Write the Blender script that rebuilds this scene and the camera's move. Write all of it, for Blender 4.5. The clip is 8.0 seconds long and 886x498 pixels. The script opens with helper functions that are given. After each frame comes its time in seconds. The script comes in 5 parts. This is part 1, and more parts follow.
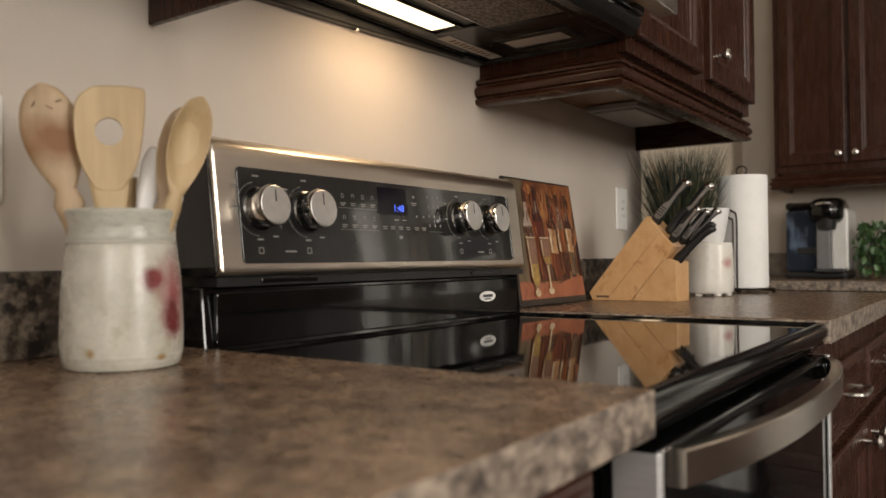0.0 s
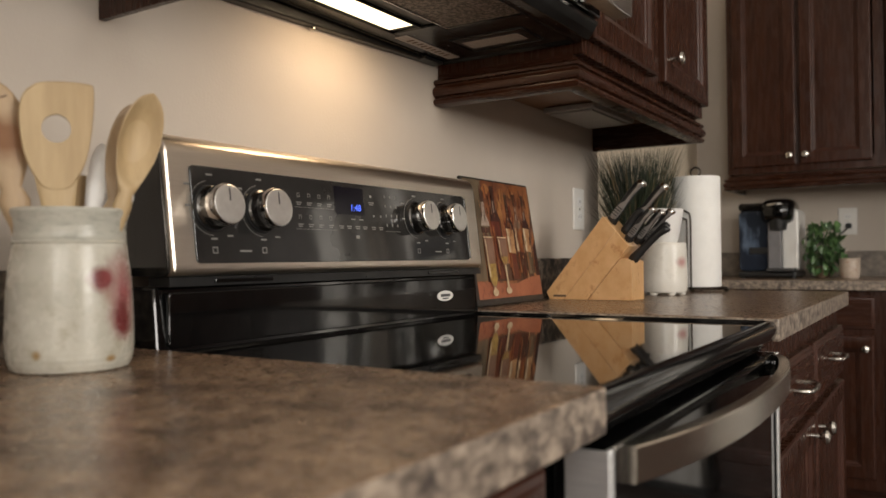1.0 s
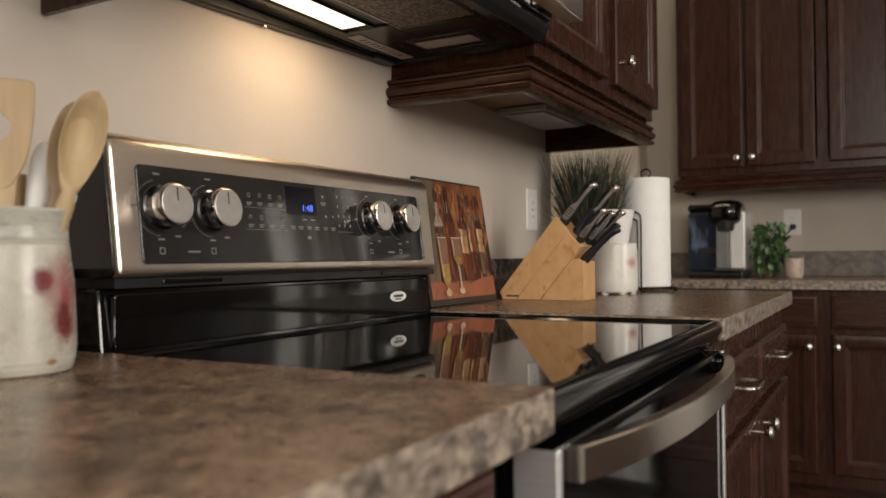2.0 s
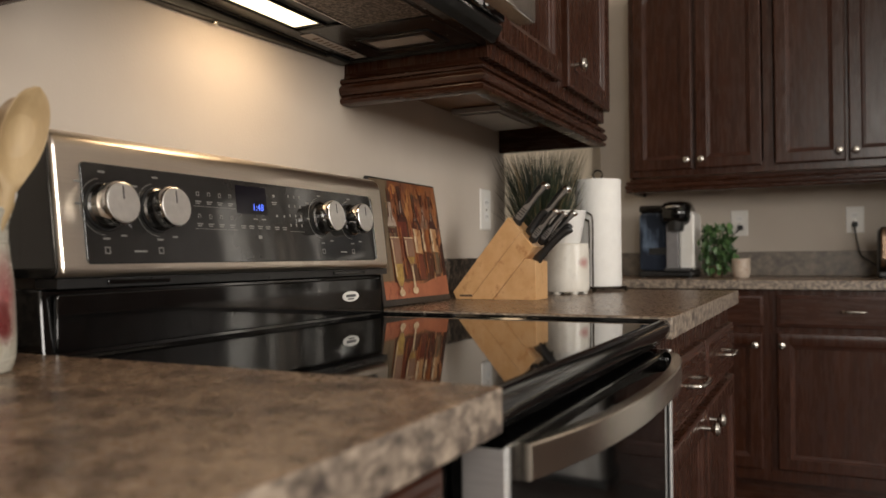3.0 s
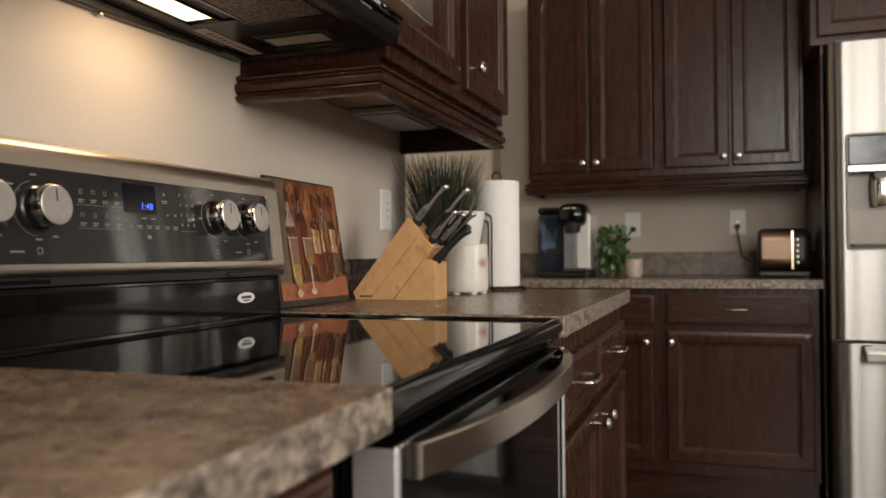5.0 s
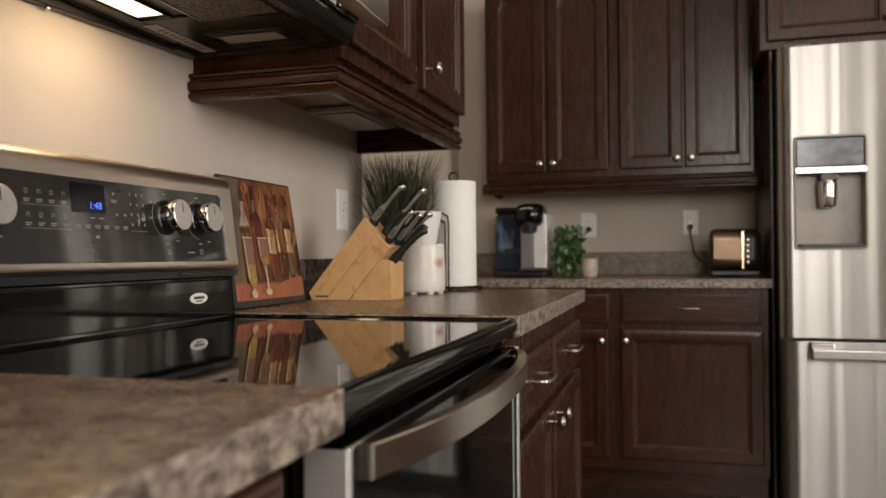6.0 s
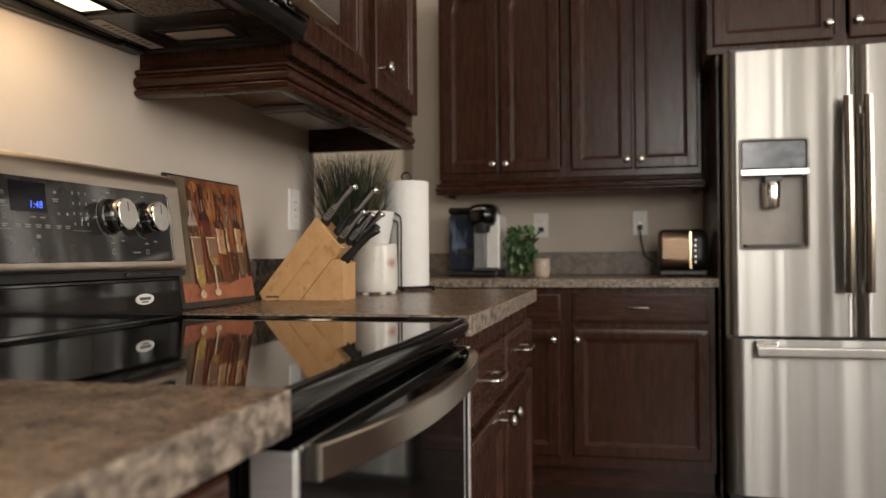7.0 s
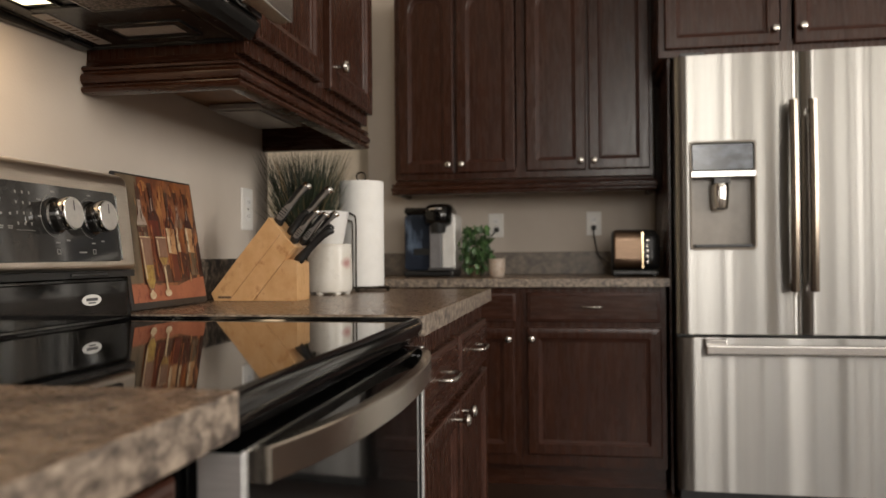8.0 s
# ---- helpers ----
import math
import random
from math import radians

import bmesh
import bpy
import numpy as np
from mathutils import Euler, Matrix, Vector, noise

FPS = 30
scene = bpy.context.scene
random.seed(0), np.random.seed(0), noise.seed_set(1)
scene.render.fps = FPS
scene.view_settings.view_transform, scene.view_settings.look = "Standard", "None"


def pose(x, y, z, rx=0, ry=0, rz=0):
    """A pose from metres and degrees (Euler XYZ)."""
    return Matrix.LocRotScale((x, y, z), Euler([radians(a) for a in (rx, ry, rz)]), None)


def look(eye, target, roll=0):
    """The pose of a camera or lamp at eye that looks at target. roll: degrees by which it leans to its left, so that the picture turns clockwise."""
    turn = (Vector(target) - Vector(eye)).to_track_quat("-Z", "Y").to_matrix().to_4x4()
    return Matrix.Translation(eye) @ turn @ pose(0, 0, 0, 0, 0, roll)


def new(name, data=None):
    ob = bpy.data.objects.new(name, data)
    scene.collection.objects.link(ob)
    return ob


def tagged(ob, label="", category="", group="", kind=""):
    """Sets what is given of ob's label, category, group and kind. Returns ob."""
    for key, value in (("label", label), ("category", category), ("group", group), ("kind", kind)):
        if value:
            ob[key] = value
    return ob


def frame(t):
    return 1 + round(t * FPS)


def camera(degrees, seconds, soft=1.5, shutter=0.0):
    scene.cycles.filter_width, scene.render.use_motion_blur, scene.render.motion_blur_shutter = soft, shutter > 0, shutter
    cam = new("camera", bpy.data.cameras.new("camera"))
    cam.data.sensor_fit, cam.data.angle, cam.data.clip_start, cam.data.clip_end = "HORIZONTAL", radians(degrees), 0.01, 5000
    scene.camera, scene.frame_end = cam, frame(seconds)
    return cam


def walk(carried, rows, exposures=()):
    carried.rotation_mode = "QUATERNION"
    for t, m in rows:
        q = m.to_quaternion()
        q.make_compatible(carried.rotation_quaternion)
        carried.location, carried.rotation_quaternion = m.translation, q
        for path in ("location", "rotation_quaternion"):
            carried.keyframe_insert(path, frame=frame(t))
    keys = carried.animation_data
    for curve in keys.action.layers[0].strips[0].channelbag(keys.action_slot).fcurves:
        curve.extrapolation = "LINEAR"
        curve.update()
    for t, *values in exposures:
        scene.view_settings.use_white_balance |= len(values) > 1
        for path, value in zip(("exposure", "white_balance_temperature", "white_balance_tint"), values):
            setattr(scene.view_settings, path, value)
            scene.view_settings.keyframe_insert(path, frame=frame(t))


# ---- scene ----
cam = camera(58.7, 8.0)
cam.data.dof.use_dof, cam.data.dof.focus_distance, cam.data.dof.aperture_fstop = True, 1.35, 5.0
PATH = [
    (0, (0.861, -0.596, 1.016), (-0.297, 1.034, 1.042), -0.6),
    (0.5, (0.863, -0.595, 1.016), (-0.257, 1.062, 1.041), -0.6),
    (1, (0.866, -0.594, 1.016), (-0.209, 1.092, 1.04), -0.6),
    (1.5, (0.868, -0.593, 1.017), (-0.158, 1.123, 1.04), -0.6),
    (3, (0.876, -0.591, 1.018), (-0.004, 1.206, 1.038), -0.5),
    (3.5, (0.879, -0.591, 1.018), (0.054, 1.231, 1.038), -0.5),
    (4, (0.882, -0.59, 1.018), (0.111, 1.255, 1.037), -0.5),
    (4.5, (0.885, -0.59, 1.018), (0.174, 1.279, 1.037), -0.5),
    (6, (0.894, -0.59, 1.019), (0.337, 1.331, 1.036), -0.5),
    (6.5, (0.897, -0.59, 1.019), (0.394, 1.346, 1.035), -0.5),
    (7, (0.899, -0.589, 1.019), (0.454, 1.361, 1.035), -0.5),
    (7.5, (0.903, -0.591, 1.019), (0.514, 1.371, 1.035), -0.5),
    (8, (0.905, -0.59, 1.019), (0.567, 1.382, 1.034), -0.5),
]
walk(cam, [(t, look(eye, target, roll)) for t, eye, target, roll in PATH])

# ---- world, lamps, exposure ----
world = bpy.data.worlds.new("sky")
scene.world = world
world.use_nodes = True
wn = world.node_tree.nodes
sky = wn.new("ShaderNodeTexSky")
sky.sky_type, sky.sun_disc = "NISHITA", False
sky.sun_elevation, sky.sun_rotation = radians(40), radians(150)
wn["Background"].inputs["Strength"].default_value = 0.08
world.node_tree.links.new(sky.outputs["Color"], wn["Background"].inputs["Color"])
scene.view_settings.exposure = 0.56


def area_lamp(name, eye, target, sx, sy, watts, colour):
    data = bpy.data.lights.new(name, "AREA")
    data.shape, data.size, data.size_y, data.energy, data.color = "RECTANGLE", sx, sy, watts, colour
    ob = new(name, data)
    ob.matrix_world = look(eye, target)
    return tagged(ob, "rectangle lamp for window daylight and the hood bulb", "light", kind="structure")


DAY = (1.0, 0.93, 0.85)
SOUTH = [(1.28, 2.50, 1.2, 3.0), (2.85, 3.35, 1.1, 3.0), (3.75, 4.75, 1.1, 3.0)]
# Unseen window, added to brighten the stove wall from the east.
EAST = [(-0.9, 0.75, 1.1, 2.8)]
for (a0, a1, z0, z1), watts in zip(SOUTH, (54, 19, 27)):
    area_lamp("window_light", ((a0 + a1) / 2, -3.44, (z0 + z1) / 2), ((a0 + a1) / 2, 0, (z0 + z1) / 2), a1 - a0, z1 - z0, watts, DAY)
for (a0, a1, z0, z1), watts in zip(EAST, (86,)):
    area_lamp("window_light", (4.94, (a0 + a1) / 2, (z0 + z1) / 2), (0, (a0 + a1) / 2, (z0 + z1) / 2), a1 - a0, z1 - z0, watts, DAY)
# The hood's own bulb, not daylight.
area_lamp("hood_bulb_light", (0.128, 0.395, 1.403), (0.060, 0.395, 0.95), 0.185, 0.055, 0.43, (1.0, 0.70, 0.42))


# ---- materials ----
def mat(name, base, second=None, scale=6.0, detail=6.0, rough=0.5, metal=0.0, bump=0.0, bscale=60.0, stretch=(1, 1, 1),
        rough_var=0.0, coat=0.0, spread=(0.35, 0.65), third=None, tscale=40.0, tspread=(0.6, 0.7), aniso=0.0, glow=None, glow_strength=0.0, spec=0.5, randomise=0.0, bdist=0.002, bdetail=3.0):
    m = bpy.data.materials.new(name)
    m.use_nodes = True
    nt = m.node_tree
    n, link = nt.nodes, nt.links.new
    p = n["Principled BSDF"]
    p.inputs["Base Color"].default_value = (*base, 1)
    p.inputs["Roughness"].default_value = rough
    p.inputs["Metallic"].default_value = metal
    p.inputs["Coat Weight"].default_value = coat
    p.inputs["Specular IOR Level"].default_value = spec
    if aniso:
        p.inputs["Anisotropic"].default_value, p.inputs["Anisotropic Rotation"].default_value = aniso, 0.25
        tangent = n.new("ShaderNodeTangent")
        tangent.direction_type, tangent.axis = "RADIAL", "Z"
        link(tangent.outputs[0], p.inputs["Tangent"])
    if glow:
        p.inputs["Emission Color"].default_value = (*glow, 1)
        p.inputs["Emission Strength"].default_value = glow_strength
    tc = n.new("ShaderNodeTexCoord")
    mp = n.new("ShaderNodeMapping")
    mp.inputs["Scale"].default_value = stretch
    link(tc.outputs["Object"], mp.inputs[0])

    def tex(sc, det, lo, hi):
        t = n.new("ShaderNodeTexNoise")
        t.inputs["Scale"].default_value, t.inputs["Detail"].default_value, t.inputs["Roughness"].default_value = sc, det, 0.6
        link(mp.outputs[0], t.inputs["Vector"])
        r = n.new("ShaderNodeMapRange")
        r.inputs["From Min"].default_value, r.inputs["From Max"].default_value = lo, hi
        link(t.outputs["Fac"], r.inputs["Value"])
        return r.outputs[0]

    colour = None
    if second:
        mix = n.new("ShaderNodeMix")
        mix.data_type = "RGBA"
        mix.inputs["A"].default_value, mix.inputs["B"].default_value = (*base, 1), (*second, 1)
        link(tex(scale, detail, *spread), mix.inputs["Factor"])
        colour = mix.outputs["Result"]
        if third:
            mix2 = n.new("ShaderNodeMix")
            mix2.data_type = "RGBA"
            link(colour, mix2.inputs["A"])
            mix2.inputs["B"].default_value = (*third, 1)
            link(tex(tscale, 4.0, *tspread), mix2.inputs["Factor"])
            colour = mix2.outputs["Result"]
        if randomise:
            info = n.new("ShaderNodeObjectInfo")
            hsv = n.new("ShaderNodeHueSaturation")
            r = n.new("ShaderNodeMapRange")
            r.inputs["To Min"].default_value, r.inputs["To Max"].default_value = 1 - randomise, 1 + randomise
            link(info.outputs["Random"], r.inputs["Value"])
            link(r.outputs[0], hsv.inputs["Value"])
            link(colour, hsv.inputs["Color"])
            colour = hsv.outputs["Color"]
        link(colour, p.inputs["Base Color"])
    if rough_var:
        add = n.new("ShaderNodeMapRange")
        add.inputs["To Min"].default_value, add.inputs["To Max"].default_value = max(0.02, rough - rough_var), rough + rough_var
        link(tex(scale * 1.7, 5.0, 0.3, 0.7), add.inputs["Value"])
        link(add.outputs[0], p.inputs["Roughness"])
    if bump:
        b = n.new("ShaderNodeBump")
        b.inputs["Strength"].default_value, b.inputs["Distance"].default_value = bump, bdist
        link(tex(bscale, bdetail, 0.2, 0.8), b.inputs["Height"])
        link(b.outputs[0], p.inputs["Normal"])
    return m


WALL = mat("wall_paint", (0.51, 0.450, 0.385), (0.55, 0.49, 0.425), 3, rough=0.75, bump=0.12, bscale=220)
# Paler and warmer than WALL, for the recess wall only.
WALL_CREAM = mat("cream_wall", (0.60, 0.515, 0.395), (0.64, 0.555, 0.435), 3, rough=0.75, bump=0.12, bscale=220)
CEIL = mat("ceiling_paint", (0.75, 0.74, 0.71), (0.79, 0.78, 0.75), 4, rough=0.9, bump=0.1, bscale=150)
FLOOR = mat("dark_floor_boards", (0.028, 0.015, 0.010), (0.05, 0.027, 0.017), 3, rough=0.35, stretch=(6, 1, 6), bump=0.1, bscale=40)
WOOD = mat("espresso_wood", (0.0255, 0.0084, 0.0040), (0.0470, 0.0160, 0.0077), 9, rough=0.27, spec=0.34, rough_var=0.06, stretch=(5, 5, 0.5), bump=0.04, bscale=50, spread=(0.3, 0.7))
WOOD_H = mat("espresso_wood_across", (0.0255, 0.0084, 0.0040), (0.0470, 0.0160, 0.0077), 9, rough=0.27, spec=0.34, rough_var=0.06, stretch=(0.6, 0.6, 6), bump=0.04, bscale=50, spread=(0.3, 0.7))
WOOD_EDGE = mat("rubbed_wood_edge", (0.058, 0.022, 0.0135), (0.034, 0.0125, 0.0075), 14, rough=0.34, spec=0.28, bump=0.05)
WOOD_IN = mat("cabinet_underside_wood", (0.16, 0.08, 0.038), (0.22, 0.115, 0.055), 8, rough=0.4, stretch=(6, 0.6, 6))
LAMINATE = mat("stone_laminate", (0.110, 0.066, 0.041), (0.35, 0.240, 0.155), 62, 8, rough=0.28, rough_var=0.05, spread=(0.36, 0.66), third=(0.058, 0.034, 0.023), tscale=17, tspread=(0.50, 0.72), bump=0.03, bscale=120)
# Side faces: coarser pattern, with the window light on them put into the colour.
LAMINATE_EDGE_LIT = mat("stone_laminate_edge_lit", (0.080, 0.062, 0.050), (0.40, 0.325, 0.255), 72, 7, rough=0.4, rough_var=0.05, spread=(0.37, 0.64), third=(0.060, 0.048, 0.043), tscale=38, tspread=(0.53, 0.66), stretch=(1, 0.7, 1.15), bump=0.03, bscale=120)
# Lit copy of the laminate, lighter and softer in pattern, for the far backsplash.
LAMINATE_LIT = mat("stone_laminate_lit", (0.125, 0.102, 0.082), (0.27, 0.225, 0.18), 34, 5, rough=0.4, rough_var=0.05, spread=(0.30, 0.70), third=(0.085, 0.070, 0.060), tscale=14, tspread=(0.5, 0.7), bump=0.03, bscale=120)
# Darkened copy of the laminate: the backsplash's shade is put into its colour.
LAMINATE_SHADED = mat("stone_laminate_shaded", (0.050, 0.039, 0.030), (0.235, 0.19, 0.145), 70, 7, rough=0.38, rough_var=0.05, spread=(0.42, 0.66), third=(0.018, 0.015, 0.013), tscale=40, tspread=(0.50, 0.60), bump=0.03, bscale=120)
STEEL = mat("brushed_steel", (0.56, 0.54, 0.51), (0.62, 0.60, 0.57), 30, rough=0.27, metal=1, stretch=(1, 1, 40), bump=0.03, bscale=90)
STEEL_WARM = mat("brushed_steel_panel", (0.74, 0.66, 0.565), (0.80, 0.72, 0.63), 30, rough=0.30, metal=1, stretch=(30, 0.6, 30), bump=0.04, bscale=60)
FRIDGE = mat("fridge_steel", (0.335, 0.325, 0.305), (0.38, 0.37, 0.35), 12, rough=0.30, metal=1, stretch=(1, 1, 0.012), aniso=0.95, bump=1.0, bscale=4.6, bdist=0.027, bdetail=0.5)
STEEL_BAND = mat("brushed_steel_band", (0.86, 0.80, 0.71), (0.78, 0.72, 0.63), 18, rough=0.22, metal=1, stretch=(20, 0.5, 20), bump=0.04, bscale=50)
STEEL_SATIN = mat("satin_steel_trim", (0.72, 0.72, 0.71), (0.64, 0.64, 0.63), 30, rough=0.48, metal=0.9, stretch=(1, 1, 20), bump=0.03, bscale=90)
STEEL_DARK = mat("handle_steel", (0.20, 0.165, 0.135), (0.26, 0.22, 0.18), 30, rough=0.22, metal=1, stretch=(1, 1, 0.1))
DARK_CHROME = mat("dark_chrome", (0.16, 0.155, 0.15), rough=0.22, metal=1)
CHROME = mat("chrome", (0.75, 0.74, 0.72), rough=0.10, metal=1)
NICKEL = mat("satin_nickel", (0.62, 0.59, 0.54), (0.55, 0.52, 0.48), 60, rough=0.25, metal=1)
KNOB_FACE = mat("spun_steel", (0.88, 0.86, 0.83), (0.80, 0.78, 0.75), 90, rough=0.36, metal=1)
GLASS_BLACK = mat("black_ceramic_glass", (0.003, 0.003, 0.003), (0.005, 0.005, 0.005), 20, rough=0.035, rough_var=0.012, spec=0.62)
ENAMEL = mat("black_enamel", (0.003, 0.003, 0.003), (0.005, 0.005, 0.005), 20, rough=0.085, rough_var=0.02, spec=0.55)
GLOSS = mat("polished_black_enamel", (0.003, 0.003, 0.003), (0.005, 0.005, 0.005), 20, rough=0.06, rough_var=0.015, spec=0.68)
PANEL = mat("control_glass", (0.020, 0.019, 0.018), (0.025, 0.024, 0.023), 20, rough=0.06, spec=0.50)
BLACK = mat("black_plastic", (0.012, 0.012, 0.012), (0.018, 0.018, 0.018), 40, rough=0.35, rough_var=0.08, bump=0.05, bscale=200)
INK = mat("panel_print", (0.21, 0.205, 0.19), rough=0.6)
SCREEN = mat("display_glass", (0.004, 0.003, 0.007), rough=0.12, spec=0.2)
DIGIT = mat("blue_digits", (0.02, 0.03, 0.1), rough=0.5, glow=(0.08, 0.16, 1.0), glow_strength=1.2)
PLATE = mat("white_plastic_plate", (0.72, 0.70, 0.66), (0.76, 0.74, 0.70), 30, rough=0.4)
DARK_GREY = mat("dark_grey_plastic", (0.05, 0.05, 0.052), (0.065, 0.065, 0.066), 30, rough=0.35)
BULB_LENS = mat("lit_lamp_lens", (0.9, 0.85, 0.7), rough=0.4, glow=(1.0, 0.83, 0.52), glow_strength=1.7)
MESH = mat("grease_filter_mesh", (0.07, 0.058, 0.050), (0.34, 0.29, 0.25), 170, 3, rough=0.4, metal=0.7, bump=0.9, bscale=200, spread=(0.42, 0.62))
HOOD_BLACK = mat("satin_black_metal", (0.006, 0.006, 0.006), (0.010, 0.010, 0.009), 30, rough=0.22, rough_var=0.06, spec=0.4, bump=0.03, bscale=90)
POT_BROWN = mat("brown_basket_pot", (0.10, 0.06, 0.035), (0.14, 0.085, 0.05), 60, rough=0.7, bump=0.5, bscale=120)
LABEL = mat("printed_label", (0.40, 0.36, 0.33), (0.34, 0.30, 0.28), 120, rough=0.5)


# ---- building helpers ----
ORIGIN = {}


def thing(name, at, label, category, group="", kind=""):
    ob = new(name)
    ob.location, ob.empty_display_size = at, 0.05
    ORIGIN[ob] = Vector(at)
    return tagged(ob, label, category, group, kind)


def mesh_object(name, bm, material, at=(0, 0, 0), smooth=True):
    bmesh.ops.recalc_face_normals(bm, faces=bm.faces)
    bmesh.ops.translate(bm, vec=-Vector(at), verts=bm.verts)
    me = bpy.data.meshes.new(name)
    # broad flat faces keep their own normal, so that gloss stays undistorted
    sizes = sorted(f.calc_area() for f in bm.faces)
    middle = sizes[len(sizes) // 2]
    rounding = [smooth and f.calc_area() < 14 * middle for f in bm.faces]
    bm.to_mesh(me)
    bm.free()
    if smooth:
        me.set_sharp_from_angle(angle=radians(32))
    me.polygons.foreach_set("use_smooth", rounding)
    for m in material if isinstance(material, (list, tuple)) else [material]:
        me.materials.append(m)
    return new(name, me)


def part(name, bm, material, parent, label=""):
    ob = mesh_object(name, bm, material, ORIGIN[parent])
    ob.parent = parent
    ORIGIN[ob] = ORIGIN[parent]
    return tagged(ob, label)


def solid(name, bm, material, label, category, group="", kind="", at=(0, 0, 0)):
    ob = mesh_object(name, bm, material, at)
    ob.location = at
    ORIGIN[ob] = Vector(at)
    return tagged(ob, label, category, group, kind)


def box(x0, x1, y0, y1, z0, z1, bevel=0.0, seg=2, bm=None):
    one = bmesh.new()
    bmesh.ops.create_cube(one, size=1)
    for v in one.verts:
        v.co = Vector((x0 + (v.co.x + 0.5) * (x1 - x0), y0 + (v.co.y + 0.5) * (y1 - y0), z0 + (v.co.z + 0.5) * (z1 - z0)))
    if bevel:
        bmesh.ops.bevel(one, geom=one.edges[:], offset=bevel, segments=seg, affect="EDGES", profile=0.5)
    return join(bm, one)


def join(bm, one):
    if bm is None:
        return one
    me = bpy.data.meshes.new("join")
    one.to_mesh(me)
    one.free()
    bm.from_mesh(me)
    bpy.data.meshes.remove(me)
    return bm


def loft(loops, cap0=True, cap1=True, bm=None, closed=True):
    """Skins a row of loops that have the same number of points."""
    bm = bm or bmesh.new()
    rings = [[bm.verts.new(p) for p in loop] for loop in loops]
    n = len(rings[0])
    for a, b in zip(rings, rings[1:]):
        for i in range(n if closed else n - 1):
            j = (i + 1) % n
            bm.faces.new((a[i], a[j], b[j], b[i]))
    if cap0:
        bm.faces.new(rings[0][::-1])
    if cap1:
        bm.faces.new(rings[-1])
    return bm


def lathe(profile, seg=32, m=None, bm=None, cap0=True, cap1=True):
    """profile: rows of radius and height; m turns the z axis to where it belongs."""
    m = m or Matrix()
    loops = [[m @ Vector((r * math.cos(2 * math.pi * i / seg), r * math.sin(2 * math.pi * i / seg), z)) for i in range(seg)] for r, z in profile]
    return loft(loops, cap0, cap1, bm)


def tube(points, r, seg=8, bm=None, r_end=None):
    pts = [Vector(p) for p in points]
    loops = []
    side = None
    for i, p in enumerate(pts):
        d = (pts[min(i + 1, len(pts) - 1)] - pts[max(i - 1, 0)]).normalized()
        if side is None:
            side = d.orthogonal().normalized()
        side = (side - d * side.dot(d)).normalized()
        up = d.cross(side)
        rr = r if r_end is None else r + (r_end - r) * i / (len(pts) - 1)
        loops.append([p + rr * (side * math.cos(2 * math.pi * k / seg) + up * math.sin(2 * math.pi * k / seg)) for k in range(seg)])
    return loft(loops, True, True, bm)


def smooth_path(points, n=8):
    """Points on a Catmull-Rom curve through the given ones."""
    p = [Vector(q) for q in points]
    p = [2 * p[0] - p[1]] + p + [2 * p[-1] - p[-2]]
    out = []
    for i in range(1, len(p) - 2):
        for k in range(n):
            t = k / n
            out.append(0.5 * (2 * p[i] + (p[i + 1] - p[i - 1]) * t + (2 * p[i - 1] - 5 * p[i] + 4 * p[i + 1] - p[i + 2]) * t * t
                              + (3 * p[i] - p[i - 1] - 3 * p[i + 1] + p[i + 2]) * t ** 3))
    return out + [p[-2]]


def prism(outline, m, depth, bm=None, bevel=0.0):
    """An outline of (u, v), pushed out by depth along w; m maps u, v, w to the place."""
    one = loft([[m @ Vector((u, v, 0)) for u, v in outline], [m @ Vector((u, v, depth)) for u, v in outline]])
    if bevel:
        bmesh.ops.recalc_face_normals(one, faces=one.faces)
        bmesh.ops.bevel(one, geom=one.edges[:], offset=bevel, segments=2, affect="EDGES", profile=0.5)
    return join(bm, one)


def axes(u, v, w, at):
    m = Matrix.Identity(4)
    for i, a in enumerate((u, v, w, at)):
        m.col[i].xyz = a
    return m


def facing_x(x, y=0.0, z=0.0):
    """u runs along y, v up, w out of the stove wall."""
    return axes((0, 1, 0), (0, 0, 1), (1, 0, 0), (x, y, z))


def facing_y(y, x=0.0, z=0.0):
    """u runs along x, v up, w out of the far wall."""
    return axes((1, 0, 0), (0, 0, 1), (0, -1, 0), (x, y, z))


def rounded(u0, u1, v0, v1, r, n=5):
    out = []
    for cu, cv, a0 in ((u1 - r, v0 + r, -90), (u1 - r, v1 - r, 0), (u0 + r, v1 - r, 90), (u0 + r, v0 + r, 180)):
        out += [(cu + r * math.cos(radians(a0 + 90 * k / n)), cv + r * math.sin(radians(a0 + 90 * k / n))) for k in range(n + 1)]
    return out


# ---- the room ----
H = 3.3
solid("floor", box(-0.4, 5.1, -3.6, 3.6, -0.05, 0.0), FLOOR, "dark brown wooden floor in shadow", "floor", kind="structure")
solid("ceiling", box(-0.4, 5.1, -3.6, 3.6, H, H + 0.1), CEIL, "plain white painted ceiling", "ceiling", kind="structure")
solid("wall_west", box(-0.32, 0.0, -3.6, 1.628, 0, H, 0.004), WALL, "beige painted wall behind the stove", "wall", kind="structure")
# Unseen wall, added to keep south window light off the crock's end.
solid("wall_partition", box(0.0, 1.15, -2.05, -1.95, 0, H), WALL, "unseen beige wall added to block window light", "wall", kind="structure")
solid("wall_recess", box(-0.32, -0.19, 1.628, 3.47, 0, H), WALL_CREAM, "warm cream wall set back beside the stove wall", "wall", kind="structure")


